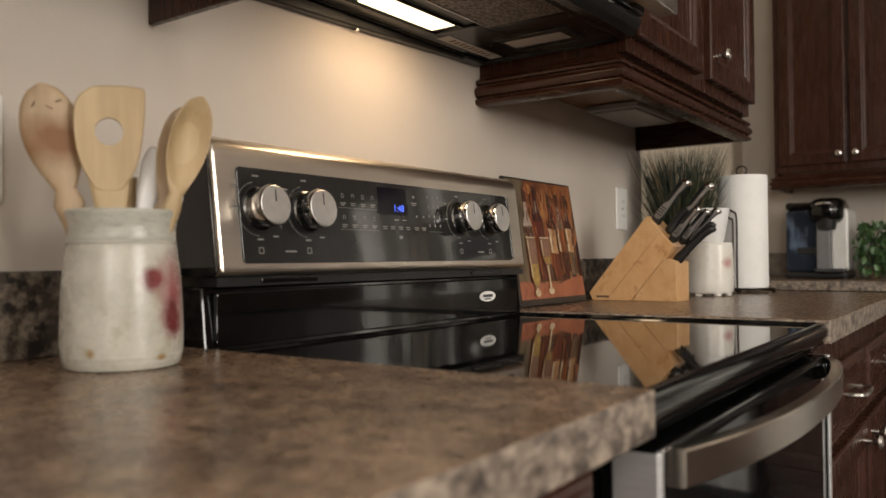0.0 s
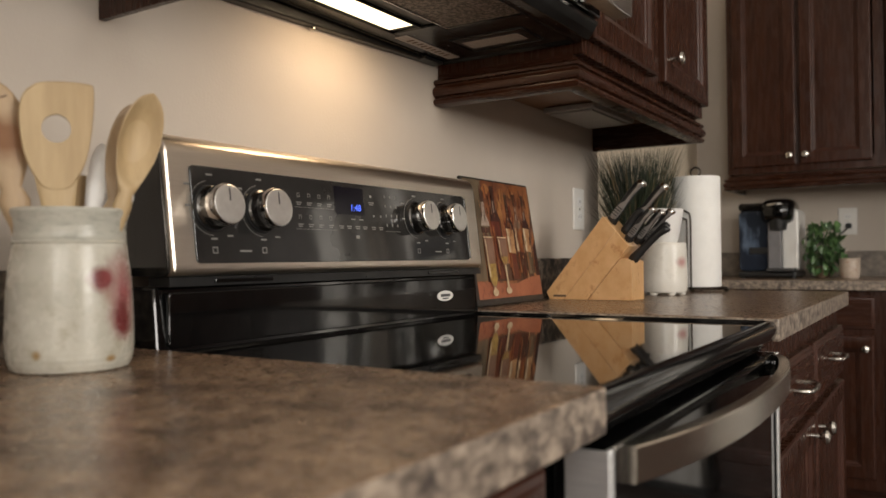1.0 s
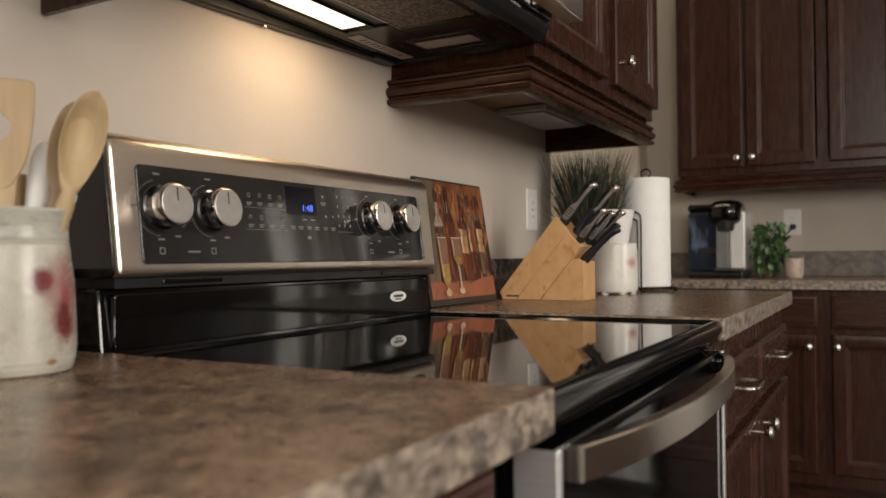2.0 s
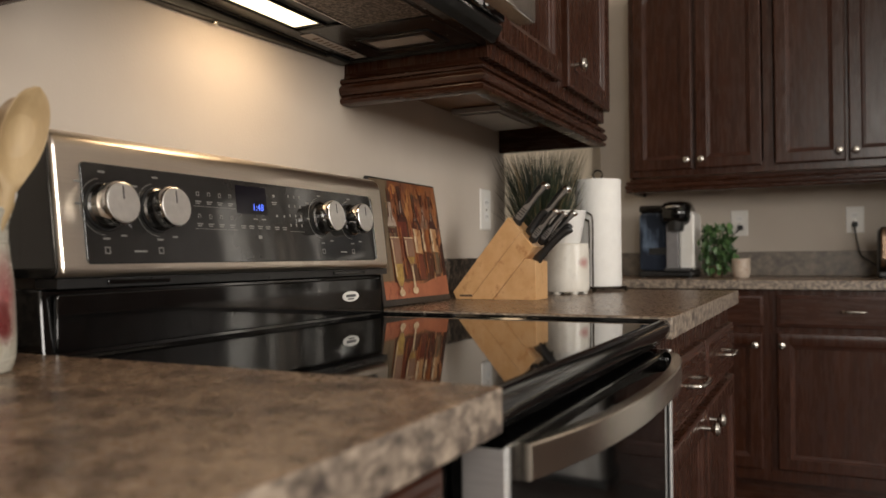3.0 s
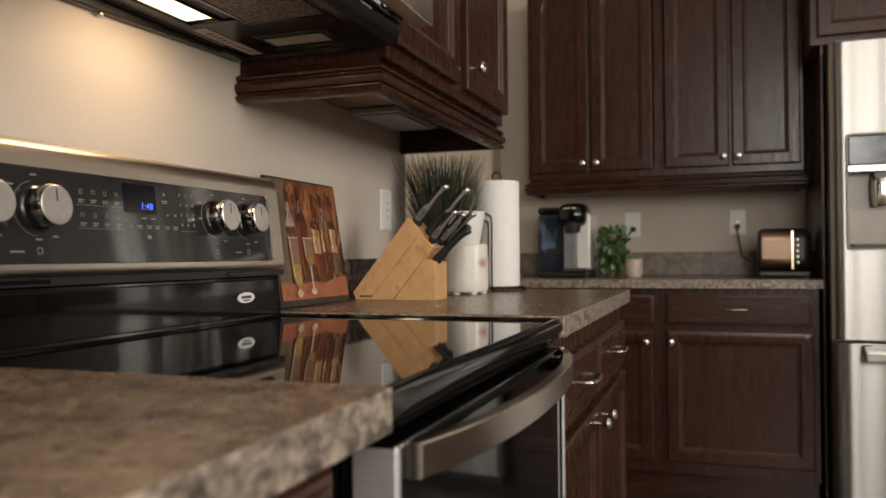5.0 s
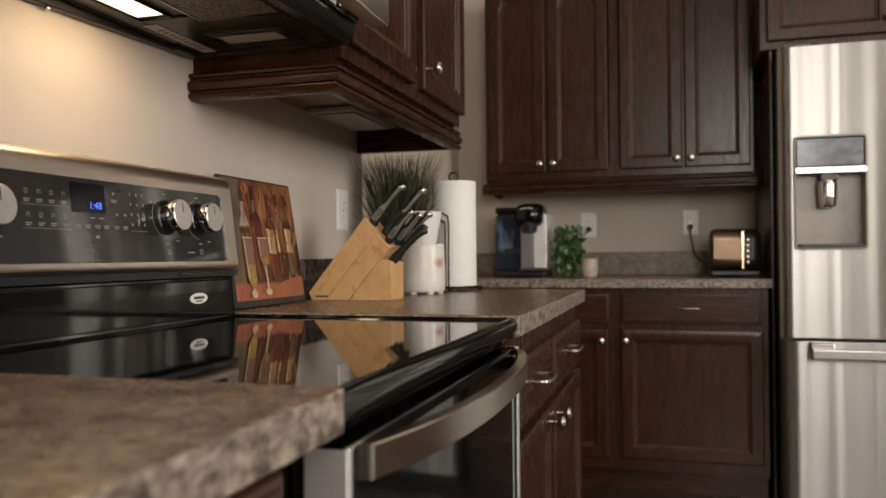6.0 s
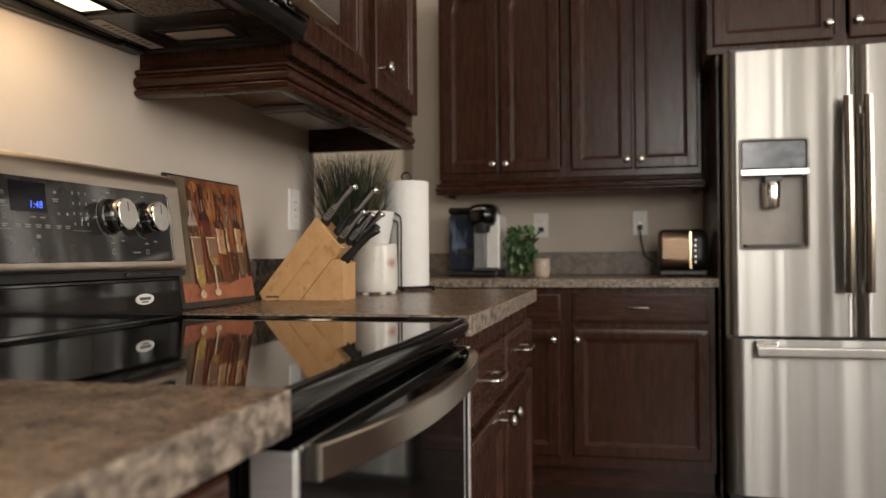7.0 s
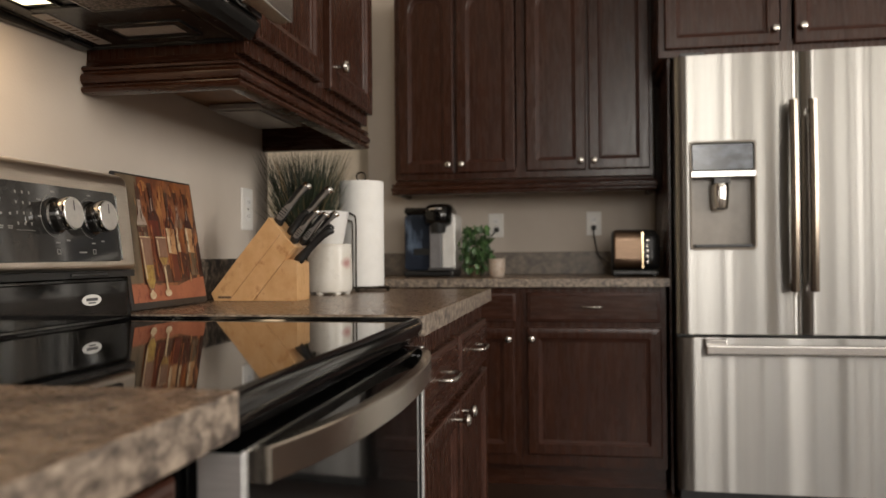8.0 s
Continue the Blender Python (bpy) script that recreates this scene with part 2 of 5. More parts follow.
def wall_with_openings(name, along, at, thick, a0, a1, openings, label):
    bm = None
    edges = sorted(openings)
    cur = a0
    spans = []
    for o0, o1, z0, z1 in edges:
        spans += [(cur, o0, 0, H), (o0, o1, 0, z0), (o0, o1, z1, H)]
        cur = o1
    spans.append((cur, a1, 0, H))
    for s0, s1, z0, z1 in spans:
        if z1 - z0 < 0.001:
            continue
        if along == "x":
            bm = box(s0, s1, at, at + thick, z0, z1, bm=bm)
        else:
            bm = box(at, at + thick, s0, s1, z0, z1, bm=bm)
    return solid(name, bm, WALL, label, "wall", kind="structure")


wall_with_openings("wall_north", "x", 3.47, 0.13, -0.32, 5.0, [], "beige painted wall behind the far counter")
wall_with_openings("wall_south", "x", -3.6, 0.1, -0.4, 5.1, SOUTH, "beige painted wall with three tall windows")
wall_with_openings("wall_east", "y", 5.0, 0.1, -3.5, 3.6, EAST, "beige painted wall with one unseen, added window")


def window(name, along, at, a0, a1, z0, z1):
    ob = thing(name, (at, (a0 + a1) / 2, z0) if along == "y" else ((a0 + a1) / 2, at, z0), "white framed window with a middle mullion", "window", kind="structure")

    def bar(n, b0, b1, c0, c1):
        part(n, box(b0, b1, at - 0.03, at + 0.03, c0, c1, 0.004) if along == "x" else box(at - 0.03, at + 0.03, b0, b1, c0, c1, 0.004), PLATE, ob)

    bar("window_frame", a0, a0 + 0.05, z0, z1), bar("window_frame", a1 - 0.05, a1, z0, z1)
    bar("window_frame", a0 + 0.05, a1 - 0.05, z0, z0 + 0.05), bar("window_frame", a0 + 0.05, a1 - 0.05, z1 - 0.05, z1)
    mid = (a0 + a1) / 2
    bar("mullion", mid - 0.025, mid + 0.025, z0 + 0.05, z1 - 0.05)


for k, (a0, a1, z0, z1) in enumerate(SOUTH):
    window("window_%d" % (k + 1), "x", -3.40, a0, a1, z0, z1)
# The added east opening gets the same frame as the south windows.
for k, (a0, a1, z0, z1) in enumerate(EAST):
    window("window_%d" % (k + 4), "y", 4.90, a0, a1, z0, z1)


# ---- worktops ----
def worktop(name, x0, x1, y0, y1, front, label, z1=0.914, splash=None):
    ob = thing(name, (x0, y0, z1 - 0.038), label, "countertop")
    bm = box(x0, x1, y0, y1, z1 - 0.038, z1, 0.003)
    bm.faces.ensure_lookup_table()
    for f in bm.faces:
        f.normal_update()
        f.material_index = 0 if f.normal.z > 0.5 else 1
    part("slab", bm, [LAMINATE, LAMINATE_EDGE_LIT], ob)
    if splash:
        # One laminate: its lit copy on the far wall, its shaded copy beside the stove.
        part("backsplash", box(*splash, 0.003), LAMINATE_LIT if splash[2] > 3 else LAMINATE_SHADED, ob, "matching low backsplash strip")
    return ob


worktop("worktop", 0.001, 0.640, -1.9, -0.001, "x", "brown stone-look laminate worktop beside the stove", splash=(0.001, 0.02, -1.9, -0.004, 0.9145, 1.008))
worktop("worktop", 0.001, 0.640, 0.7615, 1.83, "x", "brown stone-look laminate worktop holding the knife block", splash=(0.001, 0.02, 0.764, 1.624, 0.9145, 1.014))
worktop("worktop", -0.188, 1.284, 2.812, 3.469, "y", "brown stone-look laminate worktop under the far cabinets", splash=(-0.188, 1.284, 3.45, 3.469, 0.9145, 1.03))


# ---- cabinets ----
def knob(parent, m, u, v, w=0.0):
    at = m @ Matrix.Translation((u, v, w))
    part("knob", lathe([(0.0055, 0), (0.005, 0.012), (0.007, 0.015), (0.0135, 0.019), (0.0155, 0.024), (0.013, 0.0295), (0.006, 0.032)], 20, at), NICKEL, parent, "round satin nickel knob")


def bar_pull(parent, m, u, v, length=0.115):
    h = length / 2
    pts = smooth_path([(u - h, v, 0), (u - h, v, 0.018), (u - h + 0.012, v, 0.028), (u, v, 0.031), (u + h - 0.012, v, 0.028), (u + h, v, 0.018), (u + h, v, 0)], 5)
    part("drawer_pull", tube([m @ p for p in pts], 0.0045, 8), NICKEL, parent, "slim satin nickel bar pull")


def door_leaf(parent, m, u0, u1, v0, v1, arch=0.0, name="door", stile=0.050, thick=0.020):
    """A framed leaf whose panel sits back behind a stepped inner edge."""
    n = 24

    def ring(inset, w, rise):
        a, b, c, d = u0 + inset, u1 - inset, v0 + inset, v1 - inset
        top = []
        for k in range(n + 1):
            t = k / n
            u = b + (a - b) * t
            bow = math.sqrt(1 - (2 * t - 1) ** 4)
            top.append((u, d - rise + rise * bow))
        return [m @ Vector((u, v, w)) for u, v in [(a, c), (b, c)] + top]

    s = stile
    loops = [ring(0, 0, 0), ring(0, thick - 0.005, 0), ring(0.002, thick - 0.0015, 0), ring(0.006, thick, 0), ring(s - 0.004, thick, arch), ring(s, thick - 0.002, arch),
             ring(s + 0.004, thick - 0.0075, arch), ring(s + 0.010, thick - 0.0085, arch), ring(s + 0.013, thick - 0.012, arch)]
    bm = loft(loops)
    bm.faces.ensure_lookup_table()
    for f in bm.faces:
        c = f.calc_center_median()
        w = (m.inverted() @ c).z
        f.material_index = 0 if (w > thick - 0.0004 or w < thick - 0.0118 or w < thick - 0.0125) else 1
    return part(name, bm, [WOOD, WOOD_EDGE], parent)


def drawer_front(parent, m, u0, u1, v0, v1, thick=0.020):
    loops = [[m @ Vector((u, v, w)) for u, v in ((u0 + i, v0 + i), (u1 - i, v0 + i), (u1 - i, v1 - i), (u0 + i, v1 - i))]
             for i, w in ((0, 0), (0, thick - 0.007), (0.003, thick - 0.004), (0.009, thick - 0.003), (0.012, thick))]
    bm = loft(loops)
    for f in bm.faces:
        w = (m.inverted() @ f.calc_center_median()).z
        f.material_index = 1 if thick - 0.0068 < w < thick - 0.0005 else 0
    return part("drawer_front", bm, [WOOD_H, WOOD_EDGE], parent)


RAIL = [(-0.012, 0.0), (0.010, 0.0), (0.017, 0.002), (0.0205, 0.007), (0.018, 0.0115), (0.0135, 0.013), (0.0135, 0.0155), (0.019, 0.018), (0.0225, 0.0245), (0.0225, 0.030), (0.018, 0.0365), (0.0125, 0.038), (0.0125, 0.0405), (0.0175, 0.0425), (0.019, 0.047), (0.015, 0.0515), (0.003, 0.0535), (0.001, 0.0655), (-0.012, 0.0655)]


def upper_cabinet(name, m, u0, u1, v0, v1, depth, doors, label, knobs, rail_z, arch=0.0, rail_drop=None):
    """u and v run along and up the wall, w out of it. doors: rows of u0, u1; knobs: rows of door, u, v."""
    ob = thing(name, m @ Vector(((u0 + u1) / 2, v0, 0.001)), label, "cabinet", "wall cabinets")
    bm = None
    t = 0.018
    for a, b, c, d, e, f in ((u0, u0 + t, v0, v1, 0.001, depth), (u1 - t, u1, v0, v1, 0.001, depth), (u0 + t, u1 - t, v1 - t, v1, 0.001, depth), (u0 + t, u1 - t, v0 + t, v1 - t, 0.001, 0.012)):
        bm = prism([(a, c), (b, c), (b, d), (a, d)], m @ Matrix.Translation((0, 0, e)), f - e, bm)
    part("carcass", bm, WOOD, ob)
    part("bottom_panel", prism([(u0 + t, v0 + 0.004), (u1 - t, v0 + 0.004), (u1 - t, v0 + t), (u0 + t, v0 + t)], m @ Matrix.Translation((0, 0, 0.001)), depth - 0.002), WOOD_IN, ob, "unpainted lighter wooden underside")
    bm = None
    cells = sorted(doors)
    bm = prism([(u0, v0), (u1, v0), (u1, v0 + 0.05), (u0, v0 + 0.05)], m @ Matrix.Translation((0, 0, depth)), 0.019, bm)
    bm = prism([(u0, v1 - 0.05), (u1, v1 - 0.05), (u1, v1), (u0, v1)], m @ Matrix.Translation((0, 0, depth)), 0.019, bm)
    posts = [u0] + [(a[1] + b[0]) / 2 - 0.02 for a, b in zip(cells, cells[1:])] + [u1 - 0.04]
    for p in posts:
        bm = prism([(p, v0 + 0.05), (p + 0.04, v0 + 0.05), (p + 0.04, v1 - 0.05), (p, v1 - 0.05)], m @ Matrix.Translation((0, 0, depth)), 0.019, bm)
    part("face_frame", bm, WOOD, ob)
    leaf_m = m @ Matrix.Translation((0, 0, depth + 0.0195))
    leaves = [door_leaf(ob, leaf_m, a, b, v0 + 0.03, v1 - 0.03, arch) for a, b in doors]
    for k, u, v in knobs:
        knob(leaves[k], leaf_m, u, v, 0.020)
    # light rail: front and both returns, mitred
    if rail_z is not None:
        f = depth + 0.0
        loops = []
        for o, h in RAIL:
            loops.append([m @ Vector(p) for p in ((u0 - o, rail_z + h, 0.002), (u0 - o, rail_z + h, f + o), (u1 + o, rail_z + h, f + o), (u1 + o, rail_z + h, 0.002))])
        cols = [[loop[i] for loop in loops] for i in range(4)]
        part("light_rail", loft(cols), WOOD_H, ob, "moulded light rail below the doors")
    return ob


WEST = facing_x(0.0)
upper_cabinet("wall_cabinet", WEST, 0.751, 1.592, 1.388, 2.33, 0.294, [(0.769, 1.148), (1.205, 1.585)],
              "dark espresso wooden wall cabinet with moulded light rail", [(1, 1.243, 1.475)], 1.324, arch=0.06)
near_cabinet = upper_cabinet("wall_cabinet", WEST, -0.93, -0.0030, 1.386, 2.33, 0.281, [(-0.915, -0.48), (-0.46, -0.02)],
              "dark espresso wooden wall cabinet above the utensil crock", [(1, -0.43, 1.475)], None, arch=0.06)
part("end_board", box(0.002, 0.300, -0.0125, -0.0030, 1.3105, 1.3855, 0.001), WOOD, near_cabinet, "plain dark board below the cabinet's end")
NORTH = facing_y(3.47)
upper_cabinet("wall_cabinet", NORTH, 0.032, 1.2485, 1.382, 2.33, 0.300, [(0.055, 0.322), (0.338, 0.616), (0.670, 0.946), (0.958, 1.236)],
              "dark espresso wooden wall cabinet with four arched panel doors", [(0, 0.298, 1.450), (1, 0.362, 1.450), (2, 0.922, 1.452), (3, 0.984, 1.452)], 1.312, arch=0.06)
upper_cabinet("wall_cabinet", NORTH, 1.2505, 2.27, 1.845, 2.33, 0.600, [(1.274, 1.731), (1.790, 2.245)],
              "dark espresso wooden cabinet built above the fridge", [(0, 1.711, 1.936), (1, 1.819, 1.941)], None)


def base_cabinet(name, m, u0, u1, depth, drawers, doors, label, pulls, knobs, v_top=0.874, pull=0.115):
    """drawers and doors: rows of u0, u1, v0, v1 on the front."""
    ob = thing(name, m @ Vector(((u0 + u1) / 2, 0, depth / 2)), label, "cabinet", "base cabinets")
    part("carcass", prism([(u0, 0.105), (u1, 0.105), (u1, v_top), (u0, v_top)], m @ Matrix.Translation((0, 0, 0.03)), depth - 0.03), WOOD, ob)
    part("plinth", prism([(u0, 0.0), (u1, 0.0), (u1, 0.104), (u0, 0.104)], m @ Matrix.Translation((0, 0, 0.03)), depth - 0.10), WOOD_H, ob)
    leaf_m = m @ Matrix.Translation((0, 0, depth + 0.0005))
    fronts = [drawer_front(ob, leaf_m, *d) for d in drawers]
    leaves = [door_leaf(ob, leaf_m, *d) for d in doors]
    for k, u, v in pulls:
        bar_pull(fronts[k], leaf_m @ Matrix.Translation((0, 0, 0.0195)), u, v, pull)
    for k, u, v in knobs:
        knob(leaves[k], leaf_m, u, v, 0.0195)
    return ob


base_cabinet("base_cabinet", WEST, 0.764, 1.219, 0.613, [(0.79, 1.205, 0.704, 0.828)], [(0.79, 1.205, 0.13, 0.682)],
             "dark espresso wooden base cabinet beside the stove", [(0, 0.99, 0.772)], [(0, 1.172, 0.646)])
base_cabinet("base_cabinet", WEST, 1.2195, 1.80, 0.613, [(1.235, 1.765, 0.704, 0.828)], [(1.235, 1.765, 0.13, 0.682)],
             "dark espresso wooden base cabinet at the worktop's end", [(0, 1.50, 0.772)], [(0, 1.275, 0.646)])
base_cabinet("base_cabinet", WEST, -0.62, -0.004, 0.578, [(-0.605, -0.018, 0.722, 0.848)], [(-0.605, -0.018, 0.13, 0.704)],
             "dark espresso wooden base cabinet under the near worktop", [(0, -0.31, 0.785)], [(0, -0.06, 0.652)])
base_cabinet("base_cabinet", WEST, -1.86, -0.6205, 0.578, [(-1.84, -1.25, 0.722, 0.848), (-1.23, -0.64, 0.722, 0.848)], [(-1.84, -1.25, 0.13, 0.704), (-1.23, -0.64, 0.13, 0.704)],
             "dark espresso wooden base cabinet under the near worktop", [(0, -1.55, 0.785), (1, -0.93, 0.785)], [(0, -1.29, 0.652), (1, -1.19, 0.652)])
base_cabinet("base_cabinet", NORTH, -0.187, 0.6595, 0.622, [(-0.17, 0.18, 0.727, 0.850), (0.21, 0.636, 0.727, 0.850)], [(-0.17, 0.18, 0.152, 0.700), (0.21, 0.630, 0.152, 0.700)],
             "dark espresso wooden base cabinet against the far wall", [(1, 0.42, 0.792)], [(1, 0.604, 0.652)], pull=0.085)
base_cabinet("base_cabinet", NORTH, 0.660, 1.268, 0.622, [(0.686, 1.243, 0.727, 0.852)], [(0.686, 1.248, 0.156, 0.703)],
             "dark espresso wooden base cabinet against the far wall", [(0, 0.960, 0.792)], [(0, 0.704, 0.654)], pull=0.085)
# Unseen cabinet, added so the black riser and backguard reflect something dark.
pantry = upper_cabinet("unseen_pantry", NORTH, 2.30, 4.99, 0.10, 2.33, 0.600, [(2.33, 2.86), (2.88, 3.40), (3.42, 3.94), (3.96, 4.46), (4.48, 4.96)],
                       "unseen dark wooden cabinet added to darken the stove's reflections", [(0, 2.83, 1.05), (1, 2.91, 1.05)], None)
part("plinth", box(2.30, 4.99, 2.93, 3.46, 0.0, 0.0995), WOOD_H, pantry)
end_panel = thing("fridge_end_panel", (1.2895, 3.17, 0.0), "tall dark wooden panel beside the fridge", "panel")
part("board", box(1.2855, 1.2965, 2.876, 3.469, 0.0, 1.8445, 0.001), WOOD, end_panel)
part("edge_band", box(1.2850, 1.2970, 2.868, 2.8755, 0.0, 1.8445, 0.0015), WOOD_H, end_panel)


# ---- the stove ----
def stove():
    ob = thing("stove", (0.32, 0.38, 0.0), "stainless steel and black electric stove with glass cooktop", "stove")
    Y0, Y1, YB = 0.003, 0.757, 0.730
    part("body", box(0.03, 0.585, Y0, Y1, 0.06, 0.872, 0.003), ENAMEL, ob, "black enamelled side panels and body")
    # cooktop: enamel rim, glass field, sloping front lip
    rim = loft([[Vector((x, y, z)) for x, y in ((0.06 + j, Y0 + j), (0.637 - i, Y0 + j), (0.637 - i, Y1 - j), (0.06 + j, Y1 - j))]
                for i, j, z in ((0.014, 0.0, 0.8735), (0.0085, 0.0, 0.876), (0.0045, 0.0, 0.880), (0.0018, 0.0, 0.885), (0.0004, 0.0, 0.891), (0.0, 0.0, 0.897), (0.0008, 0.0, 0.902), (0.003, 0.0, 0.906), (0.006, 0.003, 0.9095), (0.0095, 0.006, 0.911), (0.0125, 0.010, 0.9108), (0.0145, 0.013, 0.9045))])
    part("cooktop_frame", rim, ENAMEL, ob, "black enamel cooktop frame")
    part("cooktop_glass", box(0.076, 0.621, Y0 + 0.016, Y1 - 0.016, 0.9052, 0.9068), GLASS_BLACK, ob, "glossy black ceramic glass cooktop")
    lip = [(0.586, 0.873), (0.622, 0.873), (0.620, 0.868), (0.608, 0.8635), (0.586, 0.8635)]
    part("front_lip", prism([(x, z) for x, z in lip], axes((1, 0, 0), (0, 0, 1), (0, -1, 0), (0, Y1 - 0.004, 0)), Y1 - Y0 - 0.008), ENAMEL, ob)
    # back riser
    back = [(0.012, 0.873), (0.058, 0.873), (0.058, 0.905), (0.088, 0.905), (0.086, 0.915), (0.080, 0.985), (0.012, 0.985)]
    part("riser", prism(back, axes((1, 0, 0), (0, 0, 1), (0, -1, 0), (0, Y1, 0)), Y1 - Y0, bevel=0.003), ENAMEL, ob, "glossy black riser behind the cooktop")
    part("riser_face", prism(rounded(0.018, 0.737, 0.912, 0.979, 0.006), facing_x(0.0838), 0.006, bevel=0.002), GLOSS, ob)
    part("vent_slot", box(0.060, 0.098, Y0 + 0.01, Y1 - 0.01, 0.9855, 0.997), BLACK, ob)
    for a in (0.13, 0.61):
        part("vent_louvre", box(0.0982, 0.101, a - 0.05, a + 0.05, 0.9885, 0.994, 0.001), ENAMEL, ob)
    # backguard: shaped steel shell, leaning back
    shell = [(0.052, 0.998), (0.106, 0.998), (0.112, 1.002), (0.113, 1.007), (0.096, 1.150), (0.092, 1.160), (0.083, 1.167), (0.068, 1.171), (0.056, 1.172), (0.052, 1.168)]
    part("backguard", prism(shell, axes((1, 0, 0), (0, 0, 1), (0, -1, 0), (0, YB - 0.004, 0)), YB - Y0 - 0.008, bevel=0.0035), STEEL_WARM, ob, "brushed stainless steel backguard")
    for y in (Y0, YB - 0.0038):
        part("end_cap", prism([(x - (0.006 if x > 0.05 else 0), z) for x, z in shell], axes((1, 0, 0), (0, 0, 1), (0, -1, 0), (0, y + 0.0038, 0)), 0.0037), ENAMEL, ob)
    part("back_box", box(0.012, 0.0515, Y0, YB, 0.998, 1.166, 0.003), ENAMEL, ob)
    # control glass lies on the sloping steel; its frame: u along y, v up the slope
    lean = Vector((0.096 - 0.113, 0, 1.150 - 1.007)).normalized()
    out = Vector((lean.z, 0, -lean.x))
    cm = axes((0, 1, 0), lean, out, (0.113, 0, 1.007))
    part("control_panel", prism(rounded(0.040, 0.678, 0.006, 0.126, 0.006), cm @ Matrix.Translation((0, 0, 0.0004)), 0.0022, bevel=0.0006), PANEL, ob, "dark glass control panel")
    part("panel_edge", prism(rounded(0.6785, 0.6825, 0.008, 0.122, 0.0015), cm @ Matrix.Translation((0, 0, 0.0004)), 0.003), CHROME, ob, "bright panel edge")
    for u, v in ((0.069, 0.074), (0.152, 0.074), (0.512, 0.078), (0.603, 0.078)):
        at = cm @ Matrix.Translation((u, v, 0.0027))
        k = part("control_knob", lathe([(0.0238, 0.0165), (0.0258, 0.0185), (0.0262, 0.030), (0.0250, 0.0325), (0.004, 0.0330)], 40, at), CHROME, ob, "chrome control knob")
        part("knob_skirt", lathe([(0.027, 0.0035), (0.027, 0.005), (0.0245, 0.007), (0.0236, 0.0172), (0.010, 0.0174)], 40, at), DARK_CHROME, k, "dark metal knob skirt")
        part("knob_face", lathe([(0.0240, 0.0331), (0.0230, 0.0338), (0.003, 0.0339)], 36, at), KNOB_FACE, k, "spun steel knob face")
        part("pointer", prism([(-0.0009, 0.004), (0.0009, 0.004), (0.0009, 0.0195), (-0.0009, 0.0195)], at @ Matrix.Translation((0, 0, 0.0339)), 0.0003), BLACK, k)
        part("knob_base", lathe([(0.029, 0.0001), (0.0285, 0.0028), (0.0262, 0.0032)], 36, at), BLACK, k)
        arc = [at @ Vector((0.034 * math.cos(a), 0.034 * math.sin(a), 0.0002)) for a in [radians(100 + 8 * i) for i in range(22)]]
        part("dial_ring", tube(arc, 0.00035, 5), INK, k)

    def mark(u, v, w, h):
        part("marking", prism([(u - w / 2, v - h / 2), (u + w / 2, v - h / 2), (u + w / 2, v + h / 2), (u - w / 2, v + h / 2)], cm @ Matrix.Translation((0, 0, 0.0027)), 0.0002), INK, ob)

    for ku in (0.069, 0.152, 0.512, 0.603):
        for du, dv, w in ((0, 0.040, 0.010), (-0.035, 0.026, 0.009), (-0.036, 0.0, 0.008), (0.0, -0.040, 0.010), (0.026, -0.036, 0.009)):
            mark(ku + du, 0.076 + dv, w, 0.0022)
        for du in (-0.0035, 0.0035):
            mark(ku + du, 0.022, 0.0012, 0.008)
        mark(ku, 0.0185, 0.008, 0.0012), mark(ku, 0.0255, 0.008, 0.0012)
    mark(0.119, 0.021, 0.020, 0.0022), mark(0.572, 0.021, 0.020, 0.0022)
    for r in range(2):
        for c in range(4):
            u, v = 0.226 + c * 0.0215, 0.1005 - r * 0.031
            # a small outlined symbol, its two-line caption and the rule below the row
            mark(u - 0.0022, v, 0.0008, 0.0052), mark(u + 0.0022, v, 0.0008, 0.0052), mark(u, v + 0.0026, 0.0050, 0.0008)
            if c % 2 == r:
                mark(u, v - 0.0026, 0.0050, 0.0008)
            mark(u, v - 0.0105, 0.011, 0.0015), mark(u - 0.001, v - 0.0133, 0.008, 0.0014)
        mark(0.258, 0.1005 - r * 0.031 - 0.0172, 0.084, 0.0005)
    for u in (0.314, 0.332, 0.352, 0.370, 0.392, 0.411):
        mark(u, 0.0590, 0.011, 0.0016), mark(u, 0.0560, 0.009, 0.0015)
    mark(0.343, 0.0700, 0.010, 0.0016), mark(0.362, 0.0700, 0.010, 0.0016), mark(0.350, 0.0430, 0.008, 0.0050)
    mark(0.391, 0.108, 0.005, 0.0040), mark(0.391, 0.098, 0.013, 0.0016), mark(0.391, 0.095, 0.010, 0.0016), mark(0.395, 0.077, 0.004, 0.0035), mark(0.413, 0.077, 0.004, 0.0035)
    for r in range(4):
        for c in range(3):
            mark(0.428 + c * 0.0145, 0.110 - r * 0.0155, 0.0028, 0.0045)
    mark(0.443, 0.0535, 0.040, 0.0005)
    scr = part("display", prism(rounded(0.303, 0.372, 0.077, 0.119, 0.002), cm @ Matrix.Translation((0, 0, 0.0027)), 0.0004), SCREEN, ob, "dark clock display with blue digits")
    cu = bpy.data.curves.new("digits", "FONT")
    cu.body, cu.size, cu.extrude, cu.shear, cu.space_character = "1:48", 0.0145, 0.0001, 0.12, 1.05
    tmp = new("digits_text", cu)
    me = bpy.data.meshes.new_from_object(tmp.evaluated_get(bpy.context.evaluated_depsgraph_get()))
    bpy.data.objects.remove(tmp)
    bm = bmesh.new()
    bm.from_mesh(me)
    bm.transform(cm @ Matrix.Translation((0.337, 0.0830, 0.0034)))
